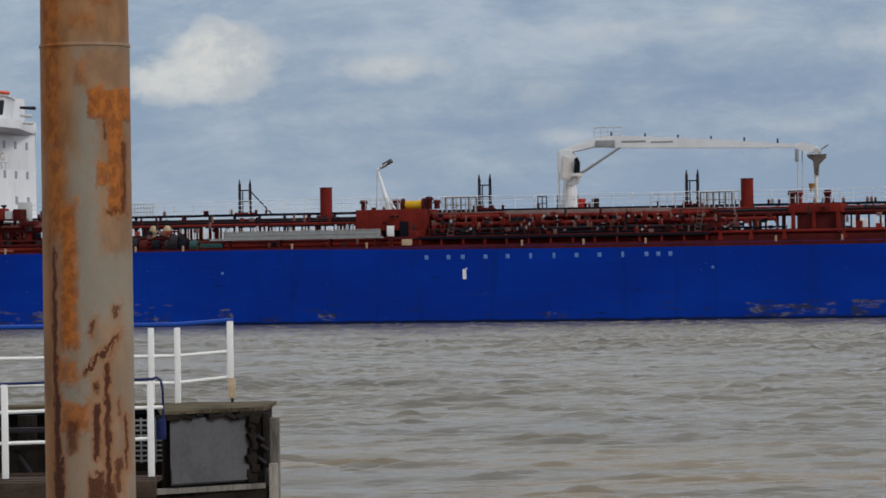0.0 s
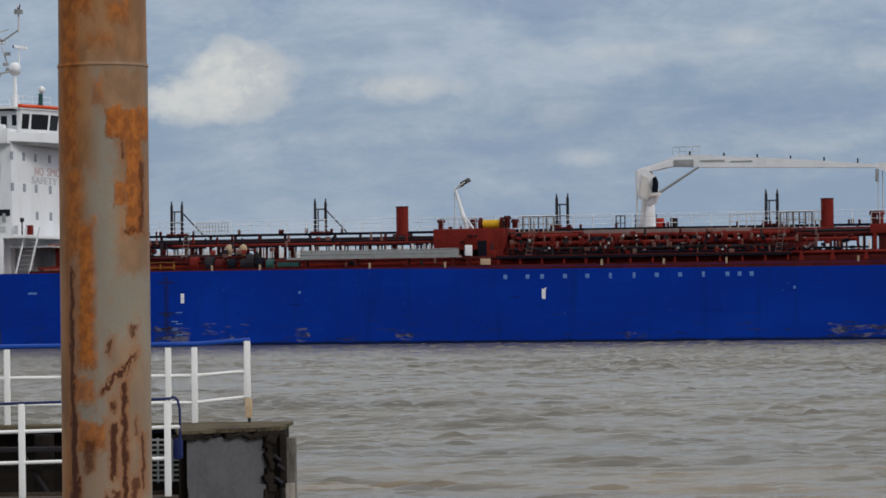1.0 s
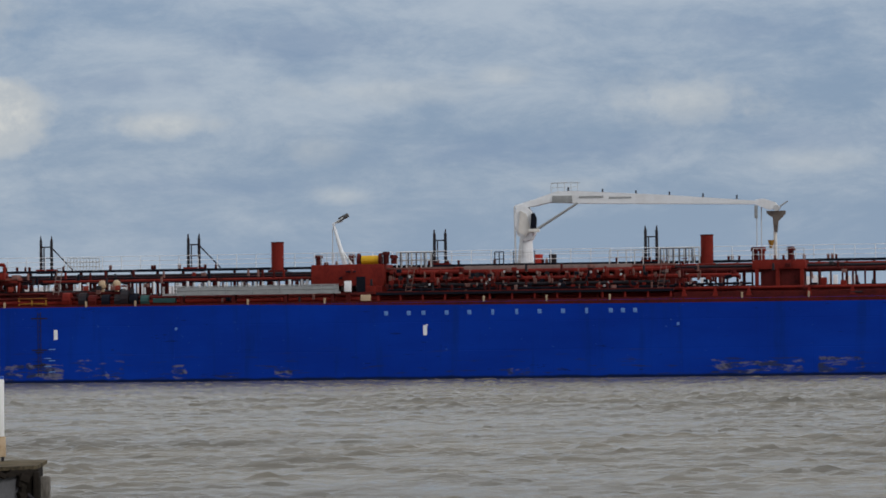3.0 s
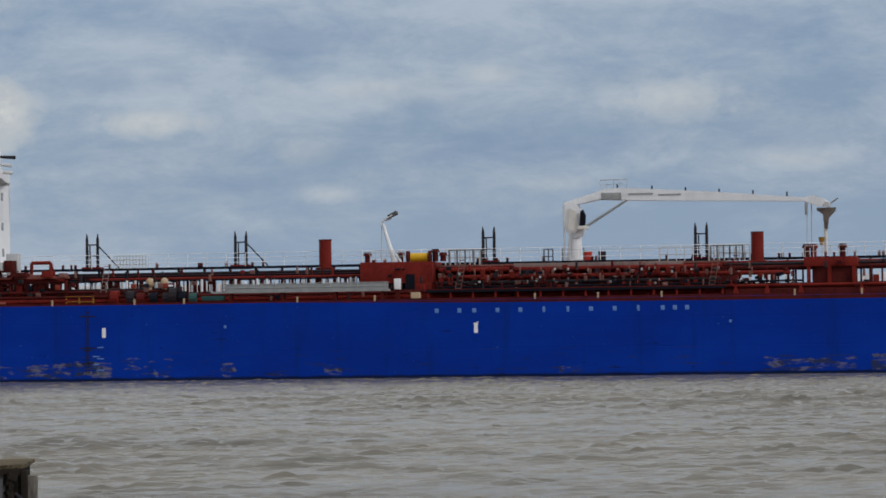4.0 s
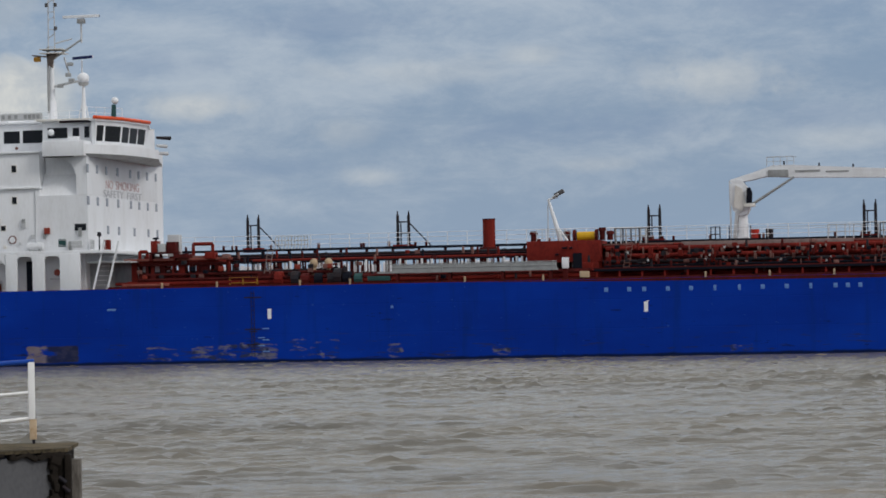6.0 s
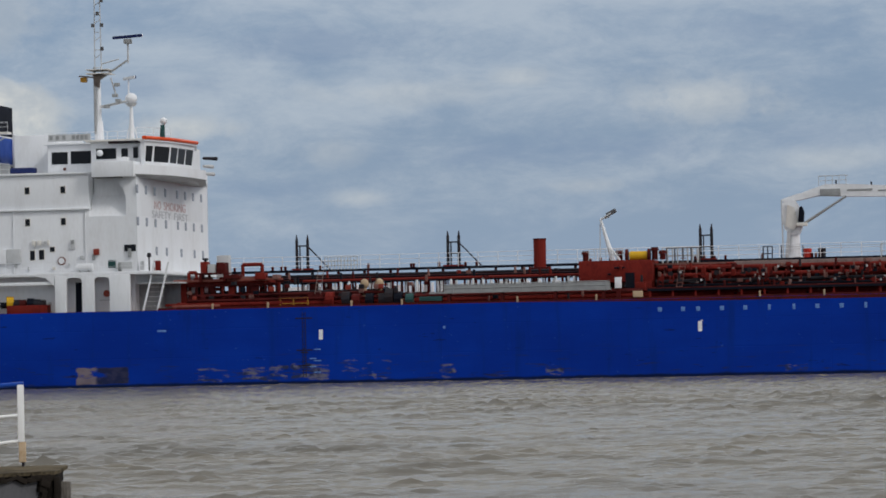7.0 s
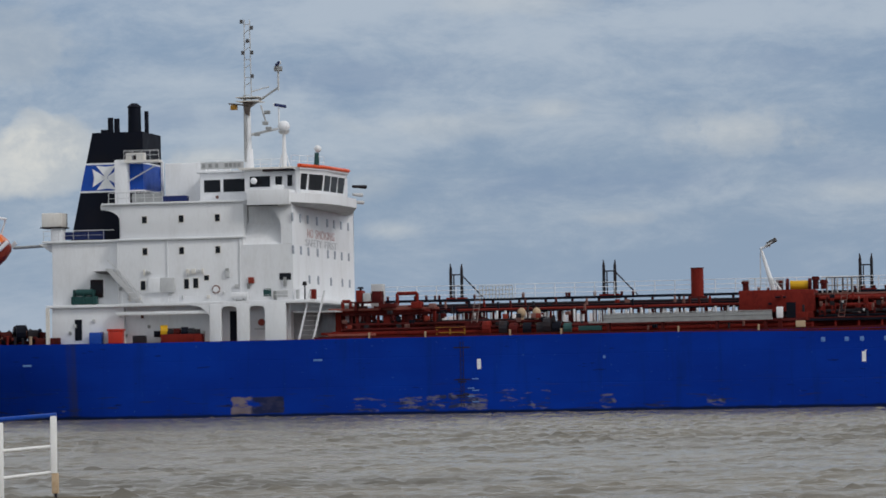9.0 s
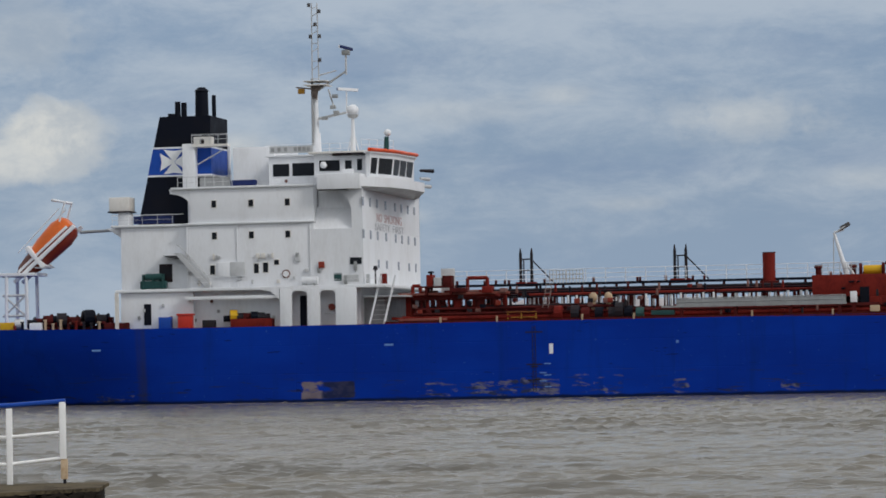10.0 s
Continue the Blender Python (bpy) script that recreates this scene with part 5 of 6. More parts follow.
    loose("deck_box", box(B(), -64.5, -63.4, 0.25, 1.05, DECK + 0.02, 7.4, 0.05), IRON, "low dark grey deck box beside the deckhouse wall", "box", "deck boxes")
    for x, z, m in ((-61.8, 7.75, YELLOW), (-61.2, 7.6, IRON), (-60.6, 7.6, DARK_RED), (-59.9, 7.65, BLACK), (-59.3, 7.6, IRON), (-58.8, 7.55, IRON), (-62.4, 7.5, BLACK)):
        part("winch_drum", tube(B(), (x - 0.3, 0.9, z), (x + 0.3, 1.1, z), z - DECK - 0.5, seg=12), m, gear)
    part("winch_bed", box(B(), -62.0, -58.2, 0.5, 1.5, DECK, 7.45, 0.05), RED, gear)


build_stern_gear()


def build_deck_gear():
    rng = random.Random(3)
    # raised walkway along the middle, with rails
    walkway = part("walkway", box(B(), -46.0, 62, 9.0, 11.0, 10.0, 10.12), DARK_RED, ship, "raised red steel walkway with pale railings")
    railing(walkway, (-44.0, 9.0, 10.12), (62, 9.0, 10.12), 1.25, 1.8, WHITE, 3, 0.026)
    part("walkway_edge", box(B(), -46, 62, 8.9, 8.98, 9.93, 10.16), BLACK, walkway)
    leg = mesh_of("walkway_leg", box(B(), -0.11, 0.11, -0.12, 0.12, DECK, 10.0), DARK_RED)
    for k in range(45):
        piece("walkway_leg", leg, walkway, (-45.5 + 2.4 * k, 9.2, 0))
    # long pipes at several heights
    pipes = part("pipe_run", tube(B(), (-44, 7.4, 9.2), (62, 7.4, 9.2), 0.22, seg=10), DARK_RED, ship, "red oxide cargo pipes running along the deck")
    for y, z, r, m, a, b in ((6.6, 9.55, 0.12, IRON, -42, 60), (8.0, 9.75, 0.11, RED, -4, 60), (5.6, 9.05, 0.14, RED, -36, -11), (4.0, 7.55, 0.2, DARK_RED, -46, 62), (3.2, 7.15, 0.24, RED, -47, 62), (5.0, 7.3, 0.3, DARK_RED, -46, 62),
                             (4.6, 8.75, 0.19, RED, -4, 27), (4.2, 8.25, 0.16, IRON, -4.2, 21), (5.2, 9.4, 0.2, RED, -4, 21), (3.8, 7.85, 0.13, BLACK, -4, 24), (12.0, 9.3, 0.2, DARK_RED, -44, 60), (14.0, 9.6, 0.25, DARK_RED, -4, 24), (16.0, 7.2, 0.5, DARK_RED, -44, 60)):
        part("pipe", tube(B(), (a, y, z), (b, y, z), r, seg=10), m, pipes)
    flange = mesh_of("flange", tube(B(), (-0.06, 0, 0), (0.06, 0, 0), 0.34, seg=10), RED)
    for y, z in ((7.4, 9.25), (4.6, 8.75), (5.2, 9.4), (5.0, 7.3)):
        for k in range(14):
            x = -42 + 7.1 * k + rng.uniform(-0.6, 0.6)
            if z < 9.2 and z > 8 and not -4 < x < 26:
                continue
            if y == 5.2 and not -4 < x < 20:
                continue
            piece("flange", flange, pipes, (x, y, z))
    post = mesh_of("pipe_support", box(B(), -0.09, 0.09, -0.09, 0.09, DECK, 9.2), DARK_RED)
    for k in range(42):
        x = -43.4 + 2.35 * k + rng.uniform(-0.25, 0.25)
        piece("pipe_support", post, pipes, (x, rng.choice((5.8, 6.8, 7.6)), 0))
    slim = mesh_of("vertical_pipe", tube(B(), (0, 0, DECK), (0, 0, 9.2), 0.085, seg=7), DARK_RED)
    fat = mesh_of("vertical_pipe", tube(B(), (0, 0, DECK), (0, 0, 9.1), 0.2, seg=8), DARK_RED)
    for k in range(34):
        x = -36.0 + 0.74 * k + rng.uniform(-0.25, 0.25)
        piece("vertical_pipe", fat if k % 4 == 0 else slim, pipes, (x, rng.uniform(6, 12), 0))
    for y, z, r, m in ((3.0, 7.5, 0.12, DARK_RED), (3.6, 7.95, 0.14, DARK_RED), (6.0, 7.9, 0.16, DARK_RED), (8.4, 9.4, 0.13, DARK_RED), (4.4, 8.15, 0.09, IRON)):
        part("pipe", tube(B(), (-46, y, z), (-28 if z > 7.6 and z < 9 else 40, y, z), r, seg=8), m, pipes)
    for k in range(12):
        piece("vertical_pipe", fat, pipes, (rng.uniform(-46, -34), rng.uniform(8, 14), 0))
    for k in range(14):
        piece("vertical_pipe", slim, pipes, (24.8 + 1.0 * k, rng.uniform(6, 12), 0))
    # added box behind the gear that makes the low gaps dark
    part("deck_trunk", box(B(), -46, 60, 12.5, 16, DECK, 7.95, 0.05), DARK_RED, ship)
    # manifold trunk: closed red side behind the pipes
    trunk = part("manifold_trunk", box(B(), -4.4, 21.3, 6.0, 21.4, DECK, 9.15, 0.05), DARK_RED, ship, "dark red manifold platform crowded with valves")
    part("trunk_top", box(B(), -4.4, 21.3, 5.6, 21.8, 9.74, 9.88), FADED, trunk)
    part("trunk_top_plate", box(B(), 2.6, 17.6, 5.3, 5.48, 9.5, 9.92, 0.02), TRUNK_GREY, trunk, "dusty grey-pink plate along the platform top")
    part("trunk_beam", box(B(), -4.4, 21.3, 5.5, 5.75, 9.5, 9.72), RED, trunk)
    rib = mesh_of("trunk_rib", box(B(), -0.1, 0.1, 5.5, 5.95, DECK, 9.6), RED)
    for k in range(13):
        piece("trunk_rib", rib, trunk, (-4.0 + 2.05 * k, 0, 0))
    wheel = mesh_of("valve_wheel", tube(B(), (0, -0.06, 0), (0, 0.06, 0), 0.24, seg=10), IRON)
    wheel_red = mesh_of("valve_wheel", tube(B(), (0, -0.06, 0), (0, 0.06, 0), 0.22, seg=10), RED)
    valve = mesh_of("valve", box(B(), -0.2, 0.2, -0.2, 0.2, -0.3, 0.3, 0.05), RED)
    valve_p = mesh_of("valve", box(B(), -0.13, 0.13, -0.2, 0.2, -0.22, 0.22, 0.05), FADED)
    for k in range(44):
        x = -4 + 0.57 * k + rng.uniform(-0.2, 0.2)
        z = rng.choice((7.7, 8.0, 8.5, 8.9, 9.1))
        piece(*rng.choice((("valve_wheel", wheel), ("valve_wheel", wheel_red), ("valve", valve), ("valve", valve), ("valve", valve_p))), trunk, (x, 3.6 + rng.uniform(0, 1.0), z))
    part("drip_tray", box(B(), -4.6, 21.6, 1.6, 5.0, 7.5, 7.72, 0.03), DARK_RED, trunk)
    part("tray_lip", box(B(), -4.6, 21.6, 1.52, 1.6, 7.42, 7.62), BLACK, trunk)
    tl = mesh_of("tray_leg", box(B(), -0.08, 0.08, 1.6, 1.75, DECK, 7.5), RED)
    for k in range(14):
        piece("tray_leg", tl, trunk, (-4.4 + 1.98 * k, 0, 0))
    # aft pump gear just before the deckhouse
    aft = part("pump_gear", box(B(), -46.8, -38.8, 4.0, 7.0, 9.0, 9.25, 0.03), RED, ship, "red pump-room frames and pipework before the deckhouse")
    part("top_beam", box(B(), -47.4, -37.4, 3.5, 3.75, 9.2, 9.42, 0.04), SALMON, aft, "faded salmon-pink beam")
    part("low_beam", box(B(), -46.9, -42.6, 1.0, 1.25, 6.95, 7.15, 0.03), SALMON, aft)
    part("pale_locker", box(B(), -44.0, -42.9, 6.0, 7.0, 9.3, 11.6, 0.05), PALE, aft)
    part("vent_cowl", tube(tube(B(), (-44.45, 3.7, 11.0), (-44.45, 3.7, 11.15), 0.12), (-44.45, 3.7, 11.15), (-44.45, 3.7, 11.32), 0.3, 0.24, 10), BLACK, aft)
    part("gear_beam", box(B(), -47.6, -37.0, 1.3, 1.6, 7.05, 7.3, 0.04), RED, aft)
    part("gear_beam", box(B(), -46.2, -38.0, 3.8, 4.1, 8.75, 9.0, 0.04), DARK_RED, aft)
    for x, w in ((-46.6, 0.25), (-45.4, 0.12), (-44.9, 0.12), (-43.9, 0.2), (-43.0, 0.1), (-42.2, 0.3), (-41.4, 0.12), (-40.7, 0.15), (-40.2, 0.42), (-38.7, 0.18), (-37.9, 0.1)):
        part("gear_column", box(B(), x - w, x + w, 4.0, 4.5, DECK, 9.05, 0.02), rng.choice((RED, DARK_RED)), aft)
    for x0, x1, z in ((-41.6, -39.8, 10.7), (-46.6, -45.9, 10.1)):
        arch = B()
        tube(arch, (x0, 6, 9.2), (x0, 6, z), 0.16)
        tube(arch, (x0, 6, z), (x1, 6, z), 0.16)
        tube(arch, (x1, 6, z), (x1, 6, 9.2), 0.16)
        part("pipe_arch", arch, RED, aft)
    for x0, x1, z0, z1, m in ((-44.75, -44.2, 10.0, 11.0, RED), (-44.1, -43.4, 10.0, 10.75, PALE), (-43.3, -42.5, 10.0, 10.9, DARK_RED), (-45.2, -42.3, 9.86, 10.0, DARK_RED), (-44.9, -44.7, 9.2, 9.86, DARK_RED), (-42.7, -42.5, 9.2, 9.86, DARK_RED), (-42.6, -41.2, 9.4, 9.8, DARK_RED), (-39.8, -38.9, 9.3, 9.9, RED), (-38.2, -37.7, 9.3, 9.7, FADED), (-35.0, -33.6, 7.0, 7.9, DARK_RED)):
        part("gear_box", box(B(), x0, x1, 3.0, 4.4, z0, z1, 0.04), m, aft)
    for z in (7.1, 7.55):
        part("yellow_guard", box(B(), -37.6, -34.9, 2.9, 3.0, z - 0.035, z + 0.035), OCHRE, aft)
    for x in (-37.5, -36.3, -35.0):
        part("yellow_guard", box(B(), x - 0.06, x + 0.06, 2.9, 3.0, DECK, 7.6), OCHRE, aft)
    for k in range(18):
        x, y = rng.uniform(-47, -37.5), rng.uniform(4.6, 8)
        part("gear_pipe", tube(B(), (x, y, DECK), (x, y, rng.choice((8.4, 9.0, 9.3, 9.6))), rng.uniform(0.06, 0.2), seg=8), rng.choice((RED, DARK_RED, RED, FADED)), aft)
    for k in range(10):
        x, z = rng.uniform(-46.5, -40), rng.choice((7.6, 8.0, 8.5, 9.1, 9.5))
        part("gear_pipe", tube(B(), (x, 4.2, z), (x + rng.uniform(0.8, 3), 4.2, z), rng.uniform(0.06, 0.14), seg=8), rng.choice((RED, DARK_RED, FADED)), aft)
    part("gear_back", box(B(), -47.2, -33.5, 9.6, 9.9, DECK, 7.6), DARK_RED, aft)
    vent = mesh_of("mushroom_vent", ball(tube(B(), (0, 0, DECK), (0, 0, 8.6), 0.2), (0, 0, 8.7), 0.38, (1, 1, 1.2)), TAN)
    for x in (-30.06, -28.72):
        piece("mushroom_vent", vent, ship, (x, 4, 0))
    for x, z, m in ((-31.5, 7.6, IRON), (-27.6, 7.7, IRON), (-26.8, 7.55, BLACK), (-25.8, 7.45, GREEN), (-33, 7.6, RED), (-29.4, 7.5, BLACK), (-28.2, 7.5, IRON), (-30.6, 7.5, DARK_RED)):
        part("deck_winch", tube(B(), (x - 0.35, 3, z - 0.25), (x + 0.35, 3, z - 0.25), z - DECK - 0.2, seg=12), m, aft)
    # thin risers close together in the gaps, some of them pale
    pale_riser = mesh_of("riser", tube(B(), (0, 0, 7.9), (0, 0, 8.95), 0.11, seg=6), WHITE)
    dark_riser = mesh_of("riser", tube(B(), (0, 0, 7.5), (0, 0, 9.1), 0.06, seg=6), DARK_RED)
    for k in range(64):
        x = -36.5 + 0.5 * k + rng.uniform(-0.18, 0.18)
        piece("riser", dark_riser if k % 3 == 0 else pale_riser, pipes, (x, rng.uniform(4.8, 7.2), 0))
    # long black pipes that stand in for the shadow beneath the catwalk
    for y, z, r, a, b in ((5.3, 8.9, 0.07, -44.5, -10.5), (5.1, 9.3, 0.07, -40, -5)):
        part("pipe", tube(B(), (a, y, z), (b, y, z), r, seg=8), BLACK, pipes)
    for k in range(22):
        x, z = rng.uniform(-45.5, -26), rng.choice((7.3, 7.7, 8.1, 8.4))
        part("valve", box(B(), x - 0.22, x + 0.22, 3.3, 3.7, z - 0.2, z + 0.24, 0.06), rng.choice((DARK_RED, IRON, BLACK, MAROON, FADED)), aft)
    far_post = [mesh_of("far_upright", box(B(), -w, w, -0.1, 0.1, 7.0, top, 0.03), WHITE) for w, top in ((0.2, 8.9), (0.13, 8.95), (0.28, 8.8))]
    for k in range(58):
        x = -45.5 + 0.6 * k + rng.uniform(-0.2, 0.2)
        if rng.random() < 0.8 and not -43.4 < x + 2.7 < -41.5:
            piece("far_upright", rng.choice(far_post), pipes, (x, 20.5, 0))
    for x in (22.3, 23.0, 24.0, 25.6, 26.2, 32.0, 32.6, 33.1, 34.0, 34.5, 35.6, 36.3):
        piece("far_upright", rng.choice(far_post), pipes, (x, 20.5, 0))
    # accommodation ladder stowed along the side
    gang = loose("gangway", box(B(), -23.7, -7.8, 0.9, 1.9, 7.62, 7.78), GREY, "grey aluminium gangway stowed along the ship's side", "gangway")
    for x in (-22.0, -17.3, -12.6, -8.4):
        part("gangway_chock", box(B(), x - 0.12, x + 0.12, 1.0, 1.8, DECK + 0.02, 7.62), DARK_RED, gang)
    for z in (8.05, 8.4):
        part("gangway_rail", tube(B(), (-22.6, 0.9, z), (-7.8, 0.9, z), 0.035), GREY, gang)
    part("gangway_web", box(B(), -22.4, -7.8, 0.92, 0.96, 7.75, 8.34), GREY, gang)
    st = mesh_of("gangway_post", box(B(), -0.04, 0.04, 0.86, 0.94, 7.6, 8.42), GREY)
    for k in range(13):
        piece("gangway_post", st, gang, (-22.8 + 1.22 * k, 0, 0))
    part("gangway_foot", box(B(), -24.6, -22.6, 0.9, 1.7, 7.0, 7.4, 0.03), GREEN, gang)
    # masts like ladders
    for x, brace in ((-36.85, 1), (-22.95, 1), (-0.2, 0), (18.85, 0)):
        h = part("derrick_post", box(B(), x - 0.9, x + 0.9, 9.0, 10.0, 9.9, 10.3), RED, ship, "dark twin-post ladder mast on the walkway")
        for dx in (-0.5, 0.5):
            part("upright", tube(tube(B(), (x + dx, 9.4, 10.0), (x + dx, 9.4, 12.9), 0.15, 0.13, 8), (x + dx, 9.4, 12.9), (x + dx * 1.05, 9.4, 13.35), 0.11, 0.04, 8), IRON, h)
        for z in (11.35, 12.35):
            part("rung", tube(B(), (x - 0.5, 9.4, z), (x + 0.5, 9.4, z), 0.06), IRON, h)
        part("inner_post", tube(B(), (x - 0.22, 9.4, 10.0), (x - 0.22, 9.4, 12.3), 0.06), IRON, h)
        if brace:
            part("stay", tube(B(), (x + 0.6, 9.4, 12.2), (x + 2.5, 9.4, 10.2), 0.06), IRON, h)
    for x in (-15.05, 23.85):
        ch = part("vent_riser", tube(B(), (x, 9.0, 9.3), (x, 9.0, 12.36), 0.56, 0.56, 18), RED, ship, "dark red cylindrical vent riser")
        part("riser_cap", tube(B(), (x, 9.0, 12.36), (x, 9.0, 12.44), 0.6, 0.6, 18), DARK_RED, ch)
        part("riser_foot", box(B(), x - 0.8, x + 0.8, 8.4, 9.6, 9.3, 9.9, 0.05), DARK_RED, ch)
    # red store with a yellow reel on its roof
    red = part("deck_store", box(B(), -10.9, -4.4, 4.0, 9.0, 8.3, 10.2, 0.06), RED, ship, "red steel deck store on legs")
    part("store_lower", box(B(), -6.6, -4.5, 4.0, 9.0, DECK, 8.3, 0.03), RED, red)
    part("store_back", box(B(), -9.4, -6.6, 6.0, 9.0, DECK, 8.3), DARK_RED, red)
    part("store_door", box(B(), -6.8, -6.0, 3.96, 4.02, 7.6, 9.1), BLACK, red)
    for x in (-10.7, -8.6):
        part("store_leg", box(B(), x - 0.15, x + 0.15, 4.1, 4.4, DECK, 8.3), DARK_RED, red)
    part("rope_reel", tube(B(), (-6.5, 5, 10.58), (-4.95, 5, 10.58), 0.4, seg=14), YELLOW, red, "yellow hose reel")
    for x in (-6.75, -4.8):
        part("reel_flange", tube(B(), (x - 0.12, 5, 10.6), (x + 0.12, 5, 10.6), 0.58, seg=14), DARK_RED, red)
    for x, zt in ((-10.4, 11.1), (-7.4, 11.1), (-4.3, 11.3), (-3.6, 11.0)):
        part("goose_vent", tube(tube(B(), (x, 5, 10.2), (x, 5, zt), 0.26), (x, 5, zt - 0.3), (x, 5, zt), 0.4, 0.3, 10), DARK_RED, red)
    pale_box = loose("deck_box", box(B(), -7.5, -6.95, 1.95, 2.55, 7.75, 8.7, 0.04), WHITE, "white deck box on a red pedestal before the red store", "box", "deck boxes")
    part("pedestal", box(B(), -7.4, -7.05, 2.05, 2.45, DECK + 0.02, 7.76), DARK_RED, pale_box)
    loose("deck_box", box(B(), -5.75, -4.95, 0.4, 1.1, DECK + 0.02, 7.45, 0.05), TAN, "tan deck box at the ship's side", "box", "deck boxes")
    # floodlight mast
    lm = part("light_mast", tube(B(), (-7.9, 4.5, 10.2), (-8.95, 4.5, 13.85), 0.24, 0.11, 10), WHITE, ship, "white leaning floodlight mast")
    part("mast_stay", tube(B(), (-9.05, 4.5, 10.3), (-9.0, 4.5, 13.4), 0.045), PALE, lm)
    part("mast_stay", tube(B(), (-7.3, 4.5, 10.2), (-8.3, 4.5, 11.6), 0.10, 0.08), WHITE, lm)
    part("lamp_arm", tube(B(), (-8.95, 4.5, 13.85), (-8.1, 4.5, 14.1), 0.09), WHITE, lm)
    hd = box(B(), -0.5, 0.42, -0.3, 0.3, -0.17, 0.17, 0.06)
    hd.transform(Matrix.Translation((-7.95, 4.5, 14.42)) @ Matrix.Rotation(radians(-28), 4, "Y"))
    part("floodlight", hd, LAMP_GREY, lm)
    hd = box(B(), -0.42, 0.3, -0.34, 0.34, -0.06, 0.06, 0.02)
    hd.transform(Matrix.Translation((-8.22, 4.5, 14.22)) @ Matrix.Rotation(radians(-28), 4, "Y"))
    part("floodlight_yoke", hd, PALE, lm)
    railing(part("store_railing", box(B(), -10.8, -7.0, 4.1, 4.14, 11.0, 11.04), PALE, ship), (-10.0, 4.1, 10.2), (-7.0, 4.1, 10.2), 1.0, 0.5, PALE, 2)
    # railings crowding the manifold top
    rr = part("manifold_railing", box(B(), -3.4, 21.0, 8.8, 8.84, 11.1, 11.14), PALE, ship)
    railing(rr, (-4.0, 8.6, 9.9), (-0.9, 8.6, 9.9), 1.4, 0.45, PALE, 2, 0.05)
    railing(rr, (-3.6, 8.2, 9.9), (-0.7, 8.2, 9.9), 1.35, 0.7, LAMP_GREY, 1, 0.05)
    railing(rr, (4.9, 8.6, 9.9), (5.7, 8.6, 9.9), 1.3, 0.4, IRON, 2, 0.04)
    railing(rr, (15.2, 8.6, 9.9), (18.2, 8.6, 9.9), 1.3, 0.75, PALE, 2, 0.035)
    railing(rr, (19.6, 8.6, 9.9), (23.2, 8.6, 9.9), 1.4, 0.45, PALE, 2, 0.05)
    railing(rr, (19.8, 8.2, 9.9), (22.6, 8.2, 9.9), 1.35, 0.56, LAMP_GREY, 1, 0.05)
    railing(rr, (-34.6, 8.6, 10.1), (-31.6, 8.6, 10.1), 1.15, 0.3, PALE, 3, 0.035)
    # fittings crowding the deck
    kinds = []
    for m in (DARK_RED, RED, IRON, FADED, FADED, BLACK):
        kinds.append(mesh_of("deck_fitting", tube(B(), (0, 0, -0.3), (0, 0, 0.3), 0.13, 0.1, 7), m))
        kinds.append(mesh_of("deck_fitting", box(B(), -0.22, 0.22, -0.15, 0.15, -0.16, 0.16, 0.03), m))
        kinds.append(mesh_of("deck_fitting", tube(B(), (-0.5, 0, 0), (0.5, 0, 0), 0.08, 0.08, 7), m))
    odds = [kinds[i] for i in (0, 1, 2, 0, 1, 3, 4, 5, 6, 7, 8, 6, 9, 10, 13, 12, 15, 16, 17)]
    for k in range(210):
        x = rng.uniform(-46, 39)
        z = rng.choice((7.05, 7.2, 7.5, 7.9, 8.2, 8.6, 9.0, 9.45, 9.6)) + rng.uniform(-0.1, 0.1)
        if -24 < x < -8 and z > 8.0 and z < 9.0:
            z = 7.1
        piece("deck_fitting", rng.choice(odds), pipes, (x, rng.uniform(2.4, 4.2) if x > -4 else rng.uniform(2.4, 6.5), z), (0, 0, rng.uniform(0, 180)))
    # small pale and dark bits among the manifold valves; pale ones imitate highlights
    bits = [mesh_of("valve_bonnet", box(B(), -w, w, -0.08, 0.08, -h, h, 0.02), m) for w, h, m in ((0.06, 0.13, TRUNK_GREY), (0.12, 0.06, TRUNK_GREY), (0.07, 0.22, RED), (0.16, 0.1, RED), (0.08, 0.1, PALE), (0.1, 0.25, DARK_RED), (0.2, 0.14, BLACK), (0.06, 0.3, FADED))]
    for k in range(150):
        piece("valve_bonnet", rng.choice(bits), trunk, (rng.uniform(-4, 27.5), rng.uniform(2.5, 3.4), rng.choice((7.95, 8.2, 8.55, 8.9, 9.2)) + rng.uniform(-0.12, 0.12)))
    topper = mesh_of("walkway_fitting", box(B(), -0.12, 0.12, -0.12, 0.12, 0, 0.5, 0.03), FADED)
    topper_d = mesh_of("walkway_fitting", box(B(), -0.1, 0.1, -0.12, 0.12, 0, 0.45, 0.03), DARK_RED)
    for k in range(46):
        piece("walkway_fitting", rng.choice((topper, topper_d, topper_d)), walkway, (rng.uniform(-45, 38), 9.3, 10.12))
    # hose crane
    crane = part("hose_crane", tube(B(), (7.5, 11, 9.0), (7.4, 11, 13.0), 0.62, 0.55, 16), WHITE, ship, "white hose-handling crane with its jib stowed level")
    part("crane_head", prism(B(), [(6.7, 12.7), (7.3, 12.2), (8.0, 12.3), (8.25, 12.9), (8.3, 13.5), (8.0, 14.7), (7.6, 15.35), (7.0, 15.45), (6.55, 15.0), (6.45, 13.9)], 10.3, 11.7, "y"), WHITE, crane)
    part("head_cheek", prism(B(), [(6.8, 13.0), (7.5, 12.6), (7.9, 13.2), (7.6, 14.6), (7.0, 14.9)], 10.18, 10.28, "y"), SHADE_WHITE, crane)
